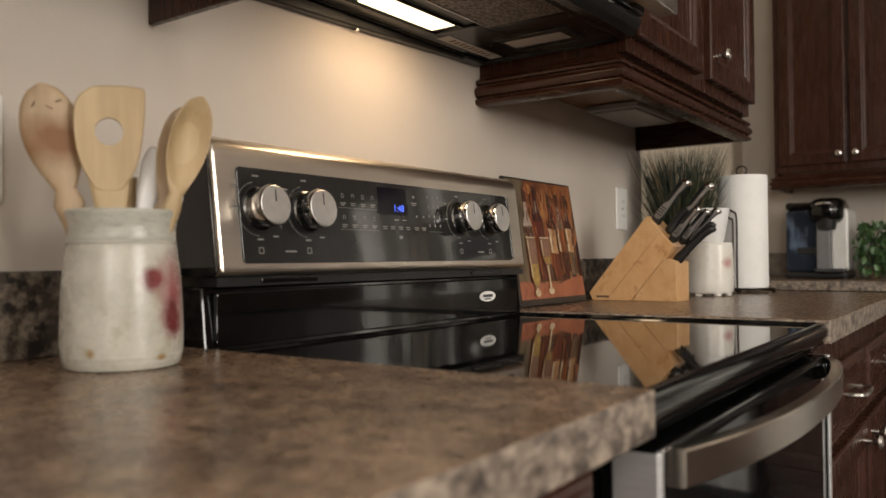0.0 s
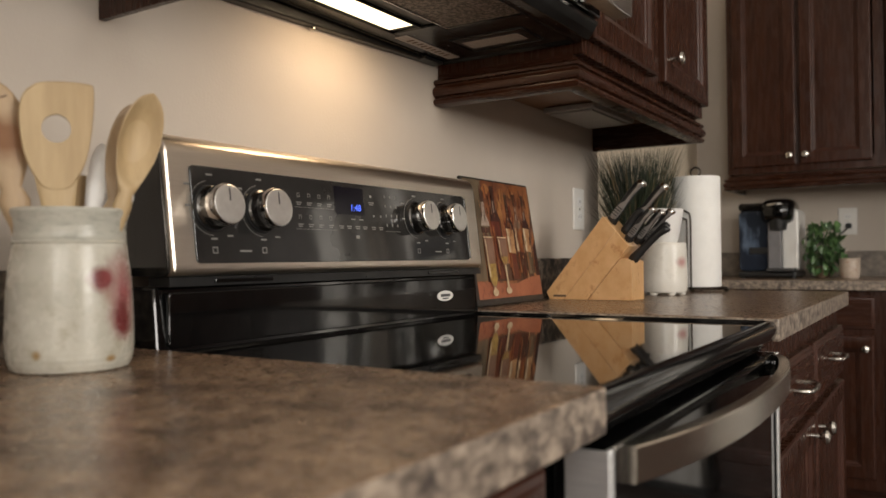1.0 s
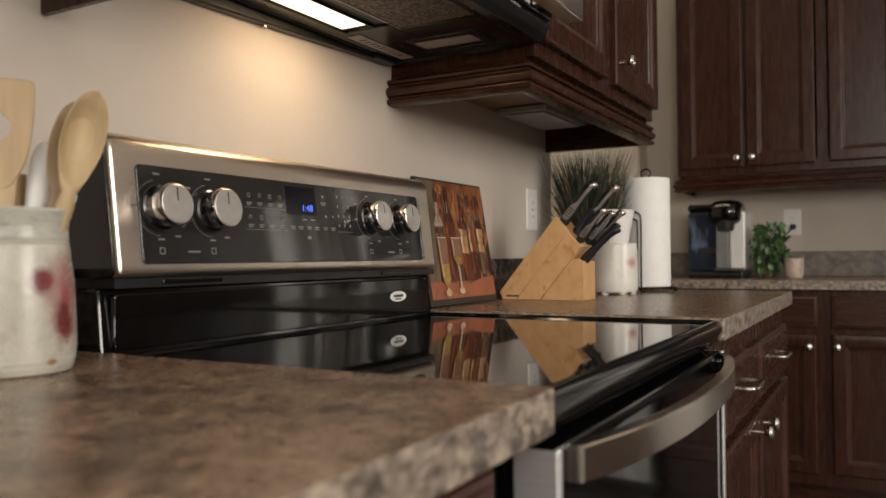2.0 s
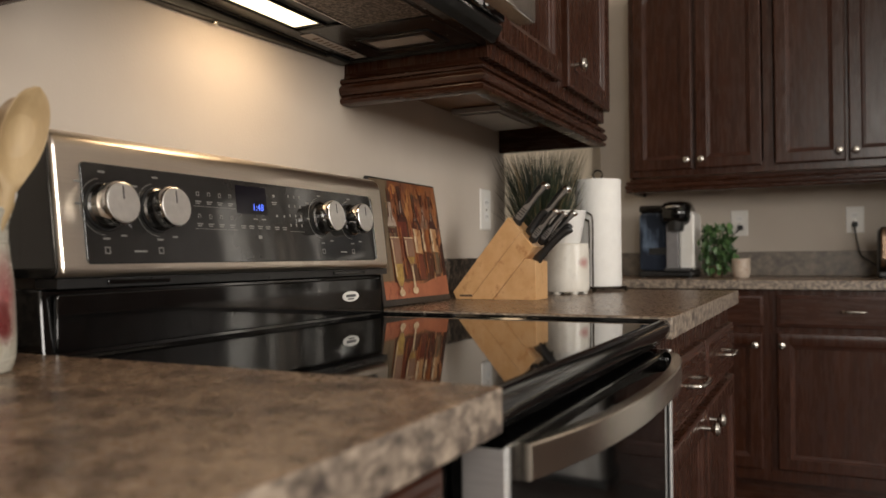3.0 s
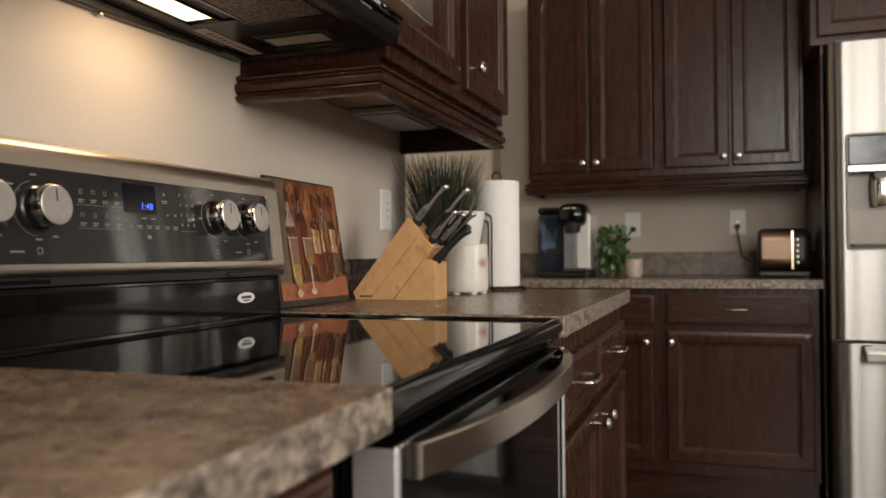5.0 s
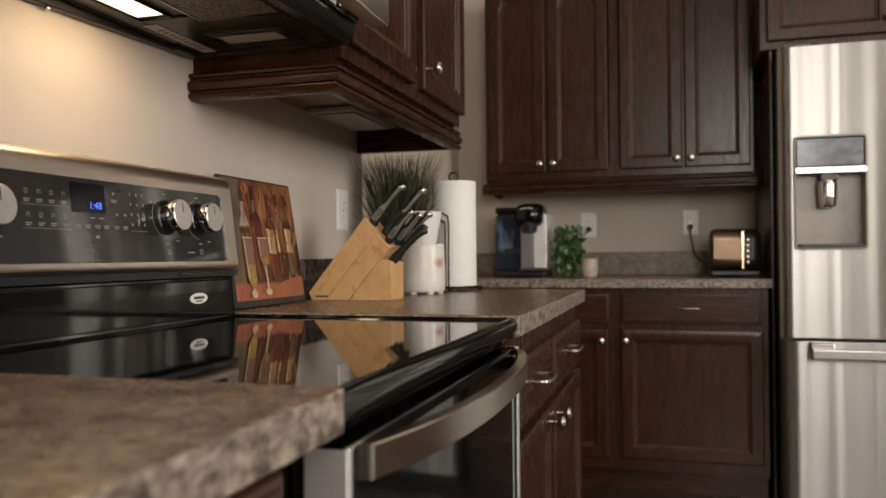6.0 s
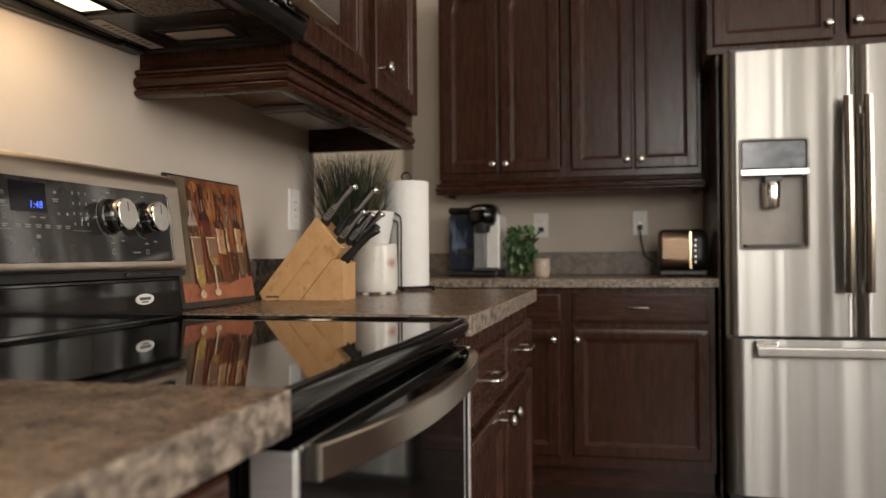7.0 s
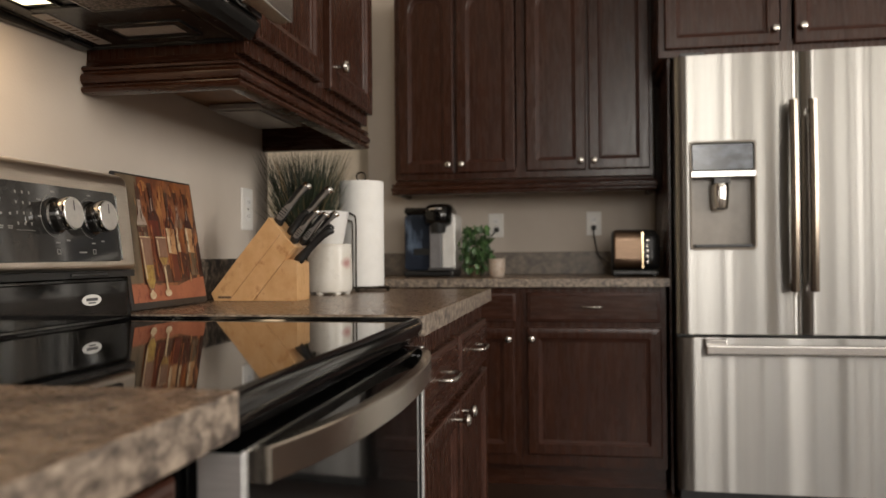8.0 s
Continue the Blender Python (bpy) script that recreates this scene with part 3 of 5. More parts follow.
    part("clock_digits", bm, DIGIT, scr, "blue digits reading 1:48")
    # oval maker's badge on the riser face
    bmx = facing_x(0.0838) @ Matrix.Translation((0.628, 0.9475, 0.0062))
    oval = [(0.0265 * math.cos(2 * math.pi * i / 36), 0.0095 * math.sin(2 * math.pi * i / 36)) for i in range(36)]
    bd = part("badge", prism(oval, bmx, 0.0012), PLATE, ob, "small silvery oval badge")
    part("badge_bar", prism(rounded(-0.016, 0.016, -0.0015, 0.0035, 0.001), bmx @ Matrix.Translation((0, 0, 0.0012)), 0.0003), DARK_GREY, bd)
    part("badge_bar", prism(rounded(-0.010, 0.010, -0.0060, -0.0035, 0.001), bmx @ Matrix.Translation((0, 0, 0.0012)), 0.0003), DARK_GREY, bd)
    # oven door with a black window, steel edges and a bowed band handle
    d = part("oven_door", box(0.588, 0.634, 0.007, 0.753, 0.235, 0.861, 0.003), ENAMEL, ob, "black oven door with steel edges")
    for a, b in ((0.0040, 0.0068), (0.7532, 0.7560)):
        part("door_side", box(0.600, 0.6385, a, b, 0.235, 0.861, 0.001), STEEL_SATIN, d, "steel side edge")
    rows = [0.020 + 0.717 * i / 24 for i in range(25)]
    glass = [[Vector((0.6345 + 0.0065 * (1 - (2 * (y - 0.3785) / 0.717) ** 2), y, z)) for y in rows] + [Vector((0.6342, y, z)) for y in rows[::-1]] for z in (0.32, 0.857)]
    part("door_glass", loft(glass), GLOSS, d, "black glass door front")
    for a, b in ((0.0070, 0.0155), (0.7405, 0.7530)):
        part("door_edge_trim", box(0.6345, 0.640, a, b, 0.30, 0.862, 0.002), STEEL_SATIN, d, "bright steel edge strip")
    loops = []
    n = 40
    for i in range(n + 1):
        t = i / n
        y = 0.038 + t * 0.706
        s = (t - 0.5) * 2
        bow = 0.650 + 0.042 * (1 - abs(s) ** 2.4) - 0.012 * max(0, (s - 0.86) / 0.14) ** 2
        th = 0.015
        loops.append([Vector((bow - th, y, 0.828)), Vector((bow - 0.002, y, 0.828)), Vector((bow, y, 0.830)), Vector((bow, y, 0.858)), Vector((bow - 0.002, y, 0.860)), Vector((bow - th, y, 0.860))])
    h = part("handle", loft(loops), STEEL_BAND, d, "wide bowed brushed steel handle")
    for y in (0.046, 0.700):
        part("handle_mount", box(0.6345, 0.6445, y, y + 0.018, 0.834, 0.854, 0.002), ENAMEL, h)
    part("storage_drawer", box(0.588, 0.632, 0.006, 0.754, 0.07, 0.228, 0.004), STEEL, ob)
    for x in (0.08, 0.54):
        for y in (0.05, 0.71):
            part("foot", lathe([(0.02, 0), (0.02, 0.01), (0.01, 0.012), (0.01, 0.0605)], 12, Matrix.Translation((x, y, 0))), BLACK, ob)


stove()


# ---- microwave hood ----
def hood():
    ob = thing("microwave_hood", (0.17, 0.375, 1.408), "black over-range microwave hood with a lit lamp", "microwave")
    Y0, Y1, Z = -0.002, 0.7475, 1.408
    part("body", box(0.002, 0.328, Y0, Y1, Z + 0.010, 1.82, 0.003), BLACK, ob)
    # underside tray built of strips, so that lamp and filters sit in real recesses
    for a in ((0.003, 0.060, Y0, Y1), (0.152, 0.302, 0.543, Y1), (0.297, 0.302, Y0, 0.543), (0.060, 0.152, Y0, 0.285), (0.060, 0.152, 0.515, Y1), (0.152, 0.297, Y0, 0.03)):
        part("underside", box(*a, Z, Z + 0.0095, 0.0015, 1), HOOD_BLACK, ob, "black pressed metal underside")
    # raised ribs pressed round the underside
    for a in ((0.010, 0.296, 0.7285, 0.7325), (0.010, 0.296, 0.7405, 0.7445), (0.0260, 0.0290, 0.005, 0.7275), (0.120, 0.262, 0.606, 0.6085), (0.120, 0.262, 0.6915, 0.694), (0.1175, 0.120, 0.606, 0.694), (0.262, 0.2645, 0.606, 0.694)):
        part("pressed_rib", box(*a, Z - 0.0025, Z + 0.001, 0.001, 1), HOOD_BLACK, ob)
    flange = [[Vector((x, y, z)) for x, z in ((0.002, zb), (0.016, zb), (0.018, zb + 0.002), (0.018, Z - 0.0002), (0.002, Z - 0.0002))] for y, zb in ((Y0, 1.382), (Y1 - 0.012, 1.4035))]
    part("rear_flange", loft(flange), BLACK, ob)
    part("rear_bracket", box(0.004, 0.030, 0.660, 0.725, Z - 0.007, Z - 0.0005, 0.002), BLACK, ob)
    part("rear_screw", lathe([(0.005, 0), (0.005, 0.003), (0.002, 0.004)], 12, axes((1, 0, 0), (0, -1, 0), (0, 0, -1), (0.010, 0.365, 1.3915))), NICKEL, ob)
    part("lamp_frame", box(0.0605, 0.1515, 0.2855, 0.5145, Z + 0.005, Z + 0.0093), DARK_GREY, ob)
    part("lamp_lens", box(0.066, 0.117, 0.305, 0.496, Z + 0.0012, Z + 0.0048, 0.0012), BULB_LENS, ob, "glowing warm lamp lens")
    part("lamp_trim", box(0.1195, 0.1225, 0.288, 0.512, Z - 0.001, Z + 0.0048, 0.0008), HOOD_BLACK, ob)
    part("grease_filter", box(0.1545, 0.2955, 0.032, 0.541, Z + 0.0015, Z + 0.008, 0.001), MESH, ob, "grey brown metal mesh grease filter")
    part("filter_edge", box(0.1530, 0.1560, 0.032, 0.542, Z - 0.0005, Z + 0.0014, 0.0006), STEEL, ob, "thin bright filter edge")
    part("vent_recess", box(0.1215, 0.2605, 0.610, 0.690, Z - 0.0012, Z - 0.0002, 0.0004), BLACK, ob)
    part("rating_label", box(0.132, 0.244, 0.628, 0.671, Z - 0.0020, Z - 0.0013), LABEL, ob, "pale pink printed rating label")
    part("rating_label", box(0.050, 0.076, 0.534, 0.713, Z - 0.0014, Z - 0.0002), LABEL, ob, "pale pink printed rating label")
    for k in range(9):
        part("label_line", box(0.056 + 0.001 * (k % 3), 0.071 - 0.002 * (k % 2), 0.560 + 0.015 * k, 0.566 + 0.015 * k, Z - 0.0018, Z - 0.00145), POT_BROWN, ob)
    # front: sloping lower lip, steel door, black control strip
    lip = [(0.3025, Z + 0.0005), (0.312, Z - 0.001), (0.327, Z), (0.337, Z + 0.012), (0.345, Z + 0.024), (0.345, Z + 0.031), (0.3290, Z + 0.031)]
    part("front_lip", prism(lip, axes((1, 0, 0), (0, 0, 1), (0, -1, 0), (0, Y1, 0)), Y1 - Y0, bevel=0.0012), HOOD_BLACK, ob, "satin black sloping front lip")
    part("lip_groove", box(0.3330, 0.3415, Y0 + 0.004, Y1 - 0.004, Z + 0.0312, Z + 0.0342), BLACK, ob)
    part("door", box(0.329, 0.351, Y0, 0.560, Z + 0.0345, 1.80, 0.004), STEEL, ob, "steel microwave door")
    part("door_window", prism(rounded(0.05, 0.50, 1.52, 1.74, 0.01), facing_x(0.3512), 0.002), GLASS_BLACK, ob)
    part("control_strip", box(0.329, 0.351, 0.5605, Y1, Z + 0.0345, 1.80, 0.004), ENAMEL, ob)
    h = part("handle", box(0.396, 0.430, 0.47, 0.690, 1.416, 1.474, 0.003), STEEL, ob, "steel handle bar")
    for y in (0.50, 0.66):
        part("handle_mount", box(0.3515, 0.396, y - 0.01, y + 0.01, 1.445, 1.465, 0.002), STEEL, h)


hood()


# ---- the fridge ----
def fridge():
    ob = thing("fridge", (1.78, 3.05, 0.0), "stainless steel french-door fridge with water dispenser", "fridge")
    X0, X1, G, F = 1.3005, 2.262, 1.783, 2.72
    part("body", box(X0 + 0.004, X1 - 0.004, 2.80, 3.45, 0.03, 1.80, 0.006), DARK_GREY, ob, "dark grey fridge body")

    def slab(x0, x1, z0, z1, bow=0.010, cut=None):
        """A door with a gently bowed face and rounded vertical edges; cut: an opening x0, x1, z0, z1 through it."""

        def face(x):
            t = (x - x0) / (x1 - x0)
            e = min(t, 1 - t)
            return F + 0.017 * max(0, 1 - e / 0.105) ** 2.4 - bow * math.sin(math.pi * t) + bow

        grid = sorted({x0 + (x1 - x0) * i / 16 for i in range(17)} | {x0 + (x1 - x0) * e for e in (0.004, 0.010, 0.018, 0.028, 0.040, 0.052, 0.075, 0.09, 0.105, 0.895, 0.91, 0.925, 0.948, 0.960, 0.972, 0.982, 0.990, 0.996)} | set(cut[:2] if cut else ()))

        def block(a, b, c, d, bm):
            rows = [(a, 2.796)] + [(x, face(x)) for x in grid if a - 1e-6 <= x <= b + 1e-6] + [(b, 2.796)]
            return loft([[Vector((x, y, z)) for x, y in rows] for z in (c, d)], bm=bm)

        if not cut:
            return block(x0, x1, z0, z1, None)
        bm = block(x0, x1, z0, cut[2], None)
        bm = block(x0, x1, cut[3], z1, bm)
        bm = block(x0, cut[0], cut[2], cut[3], bm)
        bm = block(cut[1], x1, cut[2], cut[3], bm)
        bmesh.ops.remove_doubles(bm, verts=bm.verts, dist=1e-5)
        return bm

    left = part("door", slab(X0, G - 0.002, 0.690, 1.818, cut=(1.354, 1.608, 1.032, 1.466)), FRIDGE, ob, "brushed steel door with dispenser")
    right = part("door", slab(G + 0.002, X1, 0.690, 1.818), FRIDGE, ob, "brushed steel door")
    low = part("freezer_drawer", slab(X0, X1, 0.055, 0.676), FRIDGE, ob, "brushed steel freezer drawer")
    part("kick_grille", box(X0 + 0.01, X1 - 0.01, 2.77, 2.80, 0.002, 0.05, 0.003), BLACK, ob)
    # dispenser: framed well with display, bar, nozzle
    dm = facing_y(F + 0.0005)
    outer, inner = rounded(1.352, 1.610, 1.030, 1.468, 0.018), rounded(1.360, 1.602, 1.038, 1.460, 0.012)
    well = part("dispenser", loft([[dm @ Vector((u, v, w)) for u, v in o] for o, w in ((outer, 0.006), (outer, 0.010), (inner, 0.011), (inner, -0.060), (inner, -0.0605))], False, True), WELL, left, "recessed grey brown water dispenser")
    part("display", prism(rounded(1.364, 1.598, 1.352, 1.456, 0.008), dm @ Matrix.Translation((0, 0, -0.058)), 0.062, bevel=0.001), SCREEN_BLUE, well)
    part("bar", prism(rounded(1.356, 1.606, 1.322, 1.346, 0.003), dm @ Matrix.Translation((0, 0, -0.010)), 0.030, bevel=0.002), STEEL, well)
    part("nozzle", lathe([(0.024, 0), (0.030, 0.006), (0.033, 0.03), (0.036, 0.09), (0.032, 0.105)], 24, Matrix.Translation((1.474, F + 0.020, 1.192))), CHROME, well)
    part("nozzle_mount", box(1.446, 1.510, F - 0.004, F + 0.058, 1.296, 1.3215, 0.003), BLACK, well)
    part("drip_tray", box(1.372, 1.592, F - 0.012, F + 0.058, 1.040, 1.052, 0.003), DARK_GREY, well)
    for door, x in ((left, 1.7225), (right, 1.794)):
        bar = []
        for i in range(25):
            t = i / 24
            z = 0.864 + 0.75 * t
            y = F - 0.050 - 0.010 * math.sin(math.pi * t)
            bar.append([Vector(p) for p in ((x + 0.004, y - 0.008, z), (x + 0.017, y - 0.012, z), (x + 0.030, y - 0.008, z), (x + 0.034, y, z), (x + 0.030, y + 0.012, z), (x + 0.004, y + 0.012, z), (x, y, z))])
        h = part("handle", loft(bar), STEEL_DARK, door, "vertical brushed steel handle")
        for z in (0.885, 1.58):
            part("handle_mount", box(x + 0.008, x + 0.026, F - 0.040, F + 0.003, z - 0.014, z + 0.014, 0.003), STEEL, h)
    part("handle", box(1.400, 2.17, F - 0.064, F - 0.042, 0.613, 0.654, 0.007, 3), STEEL, low, "horizontal brushed steel handle")
    for x in (1.43, 2.13):
        part("handle_mount", box(x - 0.03, x + 0.055, F - 0.0415, F + 0.004, 0.630, 0.673, 0.004), STEEL, low)
    part("hinge_cover", box(X0 + 0.02, X0 + 0.12, 2.74, 2.86, 1.8185, 1.835, 0.004), DARK_GREY, ob)


WELL = mat("grey_brown_plastic", (0.25, 0.22, 0.185), (0.29, 0.255, 0.215), 20, rough=0.3)
SCREEN_BLUE = mat("dispenser_screen", (0.03, 0.036, 0.048), (0.17, 0.20, 0.25), 9, rough=0.15, stretch=(1, 1, 1.5), spread=(0.45, 0.7))
fridge()


# ---- small things: materials ----
def blotch(m, centre, size, colour, soft=0.35):
    """Lays a stain with a ragged edge over a material's colour; centre and size in the thing's own metres."""
    nt = m.node_tree
    n, link = nt.nodes, nt.links.new
    p = n["Principled BSDF"]
    tc = n.new("ShaderNodeTexCoord")
    wob = n.new("ShaderNodeTexNoise")
    wob.inputs["Scale"].default_value, wob.inputs["Detail"].default_value = 45, 5
    link(tc.outputs["Object"], wob.inputs["Vector"])
    sub = n.new("ShaderNodeVectorMath")
    sub.operation = "SUBTRACT"
    link(tc.outputs["Object"], sub.inputs[0])
    sub.inputs[1].default_value = centre
    sc = n.new("ShaderNodeVectorMath")
    sc.operation = "MULTIPLY"
    link(sub.outputs[0], sc.inputs[0])
    sc.inputs[1].default_value = [1 / s for s in size]
    ln = n.new("ShaderNodeVectorMath")
    ln.operation = "LENGTH"
    link(sc.outputs[0], ln.inputs[0])
    add = n.new("ShaderNodeMath")
    add.operation = "ADD"
    link(ln.outputs["Value"], add.inputs[0])
    link(wob.outputs["Fac"], add.inputs[1])
    r = n.new("ShaderNodeMapRange")
    r.inputs["From Min"].default_value, r.inputs["From Max"].default_value = 1.5 + soft, 1.5 - soft
    link(add.outputs[0], r.inputs["Value"])
    mix = n.new("ShaderNodeMix")
    mix.data_type = "RGBA"
    old = p.inputs["Base Color"].links[0].from_socket
    link(old, mix.inputs["A"])
    mix.inputs["B"].default_value = (*colour, 1)
    link(r.outputs[0], mix.inputs["Factor"])
    link(mix.outputs["Result"], p.inputs["Base Color"])
    return m


GLAZE = mat("off_white_glaze", (0.43, 0.41, 0.345), (0.53, 0.51, 0.44), 22, rough=0.28, rough_var=0.08, third=(0.35, 0.315, 0.235), tscale=38, tspread=(0.55, 0.74), bump=0.10, bscale=60)
blotch(GLAZE, (0.054, -0.003, 0.086), (0.013, 0.013, 0.011), (0.16, 0.035, 0.035))
blotch(GLAZE, (0.049, 0.022, 0.072), (0.016, 0.018, 0.030), (0.30, 0.10, 0.10), 0.7)
blotch(GLAZE, (0.052, 0.019, 0.050), (0.012, 0.011, 0.018), (0.15, 0.03, 0.03))
blotch(GLAZE, (0.054, 0.005, 0.012), (0.0055, 0.0055, 0.0035), (0.30, 0.19, 0.08))
blotch(GLAZE, (0.026, -0.049, 0.018), (0.004, 0.004, 0.004), (0.30, 0.20, 0.09), 0.5)
blotch(GLAZE, (0.047, 0.001, 0.154), (0.008, 0.008, 0.004), (0.34, 0.2, 0.07))
GLAZE_NECK = mat("grey_green_glaze", (0.42, 0.41, 0.355), (0.49, 0.48, 0.42), 22, rough=0.3, rough_var=0.06, third=(0.33, 0.325, 0.28), tscale=60, tspread=(0.5, 0.7), stretch=(1, 1, 2.5), bump=0.25, bscale=70)
GLAZE_B = mat("pale_glaze", (0.66, 0.63, 0.56), (0.72, 0.69, 0.63), 18, rough=0.3, rough_var=0.05)
blotch(GLAZE_B, (0.053, -0.022, 0.085), (0.015, 0.015, 0.012), (0.45, 0.25, 0.23), 0.6)
blotch(GLAZE_B, (0.030, -0.048, 0.045), (0.004, 0.004, 0.004), (0.2, 0.12, 0.1))
SPOON = mat("pale_utensil_wood", (0.40, 0.285, 0.150), (0.50, 0.37, 0.205), 12, rough=0.5, stretch=(4, 4, 0.5), bump=0.05, bscale=80)
SPOON_B = mat("used_utensil_wood", (0.34, 0.235, 0.135), (0.46, 0.335, 0.205), 12, rough=0.5, stretch=(4, 4, 0.5), bump=0.05, bscale=80)
blotch(SPOON_B, (-0.027, -0.045, 0.218), (0.040, 0.040, 0.019), (0.20, 0.085, 0.026), 0.5)
WHITE = mat("white_plastic", (0.74, 0.73, 0.71), (0.78, 0.77, 0.75), 20, rough=0.4)
PAPER = mat("paper_towel", (0.80, 0.79, 0.76), (0.84, 0.83, 0.80), 30, rough=0.9, bump=0.35, bscale=260)
WIRE = mat("bronze_wire", (0.035, 0.028, 0.022), (0.05, 0.04, 0.03), 50, rough=0.3, metal=0.9)
BLOCK = mat("maple_block", (0.60, 0.345, 0.150), (0.68, 0.42, 0.205), 11, rough=0.38, rough_var=0.05, stretch=(3.2, 6, 2.6), third=(0.46, 0.225, 0.085), tscale=14, tspread=(0.58, 0.72), bump=0.04, bscale=60, randomise=0.05)
GRIP = mat("black_grip", (0.010, 0.010, 0.011), (0.016, 0.016, 0.016), 60, rough=0.35)
KNIFE_STEEL = mat("knife_handle_steel", (0.36, 0.345, 0.33), (0.27, 0.26, 0.25), 60, rough=0.34, metal=0.85)
GRASS = mat("dark_grass", (0.010, 0.016, 0.008), (0.030, 0.042, 0.018), 25, rough=0.5, stretch=(1, 1, 0.3))
STRAW = mat("dry_grass", (0.16, 0.115, 0.055), (0.22, 0.16, 0.08), 25, rough=0.6)
LEAF = mat("ivy_leaf", (0.020, 0.058, 0.018), (0.090, 0.165, 0.055), 24, rough=0.4, randomise=0.35)
TERRACOTTA = mat("pale_pink_pottery", (0.42, 0.33, 0.26), (0.52, 0.44, 0.36), 45, rough=0.4, third=(0.36, 0.19, 0.13), tscale=60)
PAINT_BG = mat("painted_orange_ground", (0.17, 0.055, 0.024), (0.36, 0.140, 0.052), 9, 8, rough=0.35, coat=0.15, third=(0.055, 0.02, 0.013), tscale=16, tspread=(0.5, 0.68), stretch=(1, 1, 0.55))
PAINT_GLOW = mat("painted_golden_glow", (0.40, 0.19, 0.065), (0.24, 0.085, 0.032), 26, 7, rough=0.35, stretch=(1, 1, 0.5))
PAINT_RED = mat("painted_red_bottle", (0.15, 0.030, 0.016), (0.085, 0.020, 0.012), 45, rough=0.35, stretch=(1, 1, 0.3))
PAINT_SHADOW = mat("painted_brown_shadow", (0.050, 0.022, 0.014), (0.085, 0.035, 0.02), 50, rough=0.35)
PAINT_SMOKE = mat("painted_smoky_glass", (0.17, 0.085, 0.052), (0.24, 0.135, 0.09), 70, rough=0.35, stretch=(1, 1, 0.4))
PAINT_TABLE = mat("painted_red_table", (0.24, 0.072, 0.038), (0.34, 0.115, 0.058), 20, rough=0.35, third=(0.2, 0.05, 0.03), tscale=30)
PAINT_DARK = mat("painted_dark_bottle", (0.028, 0.011, 0.009), (0.075, 0.022, 0.014), 40, rough=0.35, stretch=(1, 1, 0.3))
PAINT_AMBER = mat("painted_amber_bottle", (0.33, 0.115, 0.032), (0.14, 0.04, 0.016), 45, rough=0.35, stretch=(1, 1, 0.3))
PAINT_OLIVE = mat("painted_olive_bottle", (0.085, 0.060, 0.036), (0.16, 0.115, 0.07), 45, rough=0.35, stretch=(1, 1, 0.3))
PAINT_LABEL = mat("painted_tan_label", (0.34, 0.165, 0.07), (0.46, 0.27, 0.13), 90, rough=0.35)
PAINT_PALE = mat("painted_pale_highlight", (0.62, 0.50, 0.34), (0.42, 0.30, 0.17), 60, rough=0.35)
PAINT_WINE = mat("painted_pale_wine", (0.40, 0.27, 0.07), (0.24, 0.13, 0.04), 80, rough=0.35)
PAINT_GREY = mat("painted_grey_glass", (0.26, 0.185, 0.14), (0.42, 0.34, 0.28), 90, rough=0.35)
# Dark blue tank; the pale upright streaks are highlights put into the colour.
TANK = mat("blue_tank_highlights", (0.020, 0.027, 0.042), (0.20, 0.27, 0.38), 16, rough=0.08, stretch=(1, 1, 0.3), spread=(0.5, 0.75))
MID_GREY = mat("mid_grey_plastic", (0.16, 0.155, 0.16), (0.20, 0.195, 0.20), 30, rough=0.35)
SILVER = mat("silver_plastic", (0.70, 0.69, 0.66), (0.74, 0.73, 0.70), 30, rough=0.35, metal=0.2)
COPPER = mat("warm_steel_toaster", (0.30, 0.205, 0.14), (0.24, 0.165, 0.115), 20, rough=0.40, metal=1, stretch=(1, 1, 20))
BRASSY = mat("polished_warm_steel", (0.80, 0.62, 0.40), (0.74, 0.56, 0.36), 30, rough=0.18, metal=1)
CORD = mat("black_cord", (0.015, 0.015, 0.015), (0.02, 0.02, 0.02), 30, rough=0.5)
FROST = mat("frosted_lamp_cover", (0.26, 0.25, 0.24), (0.32, 0.31, 0.29), 40, rough=0.3)


# ---- on the near worktop: crock with utensils ----
CX, CY, ZT = 0.1505, -0.1440, 0.9142
SLIM = 0.86
RIGHT, FRONT = Vector((0.532, 0.847, 0)), Vector((0.847, -0.532, 0))


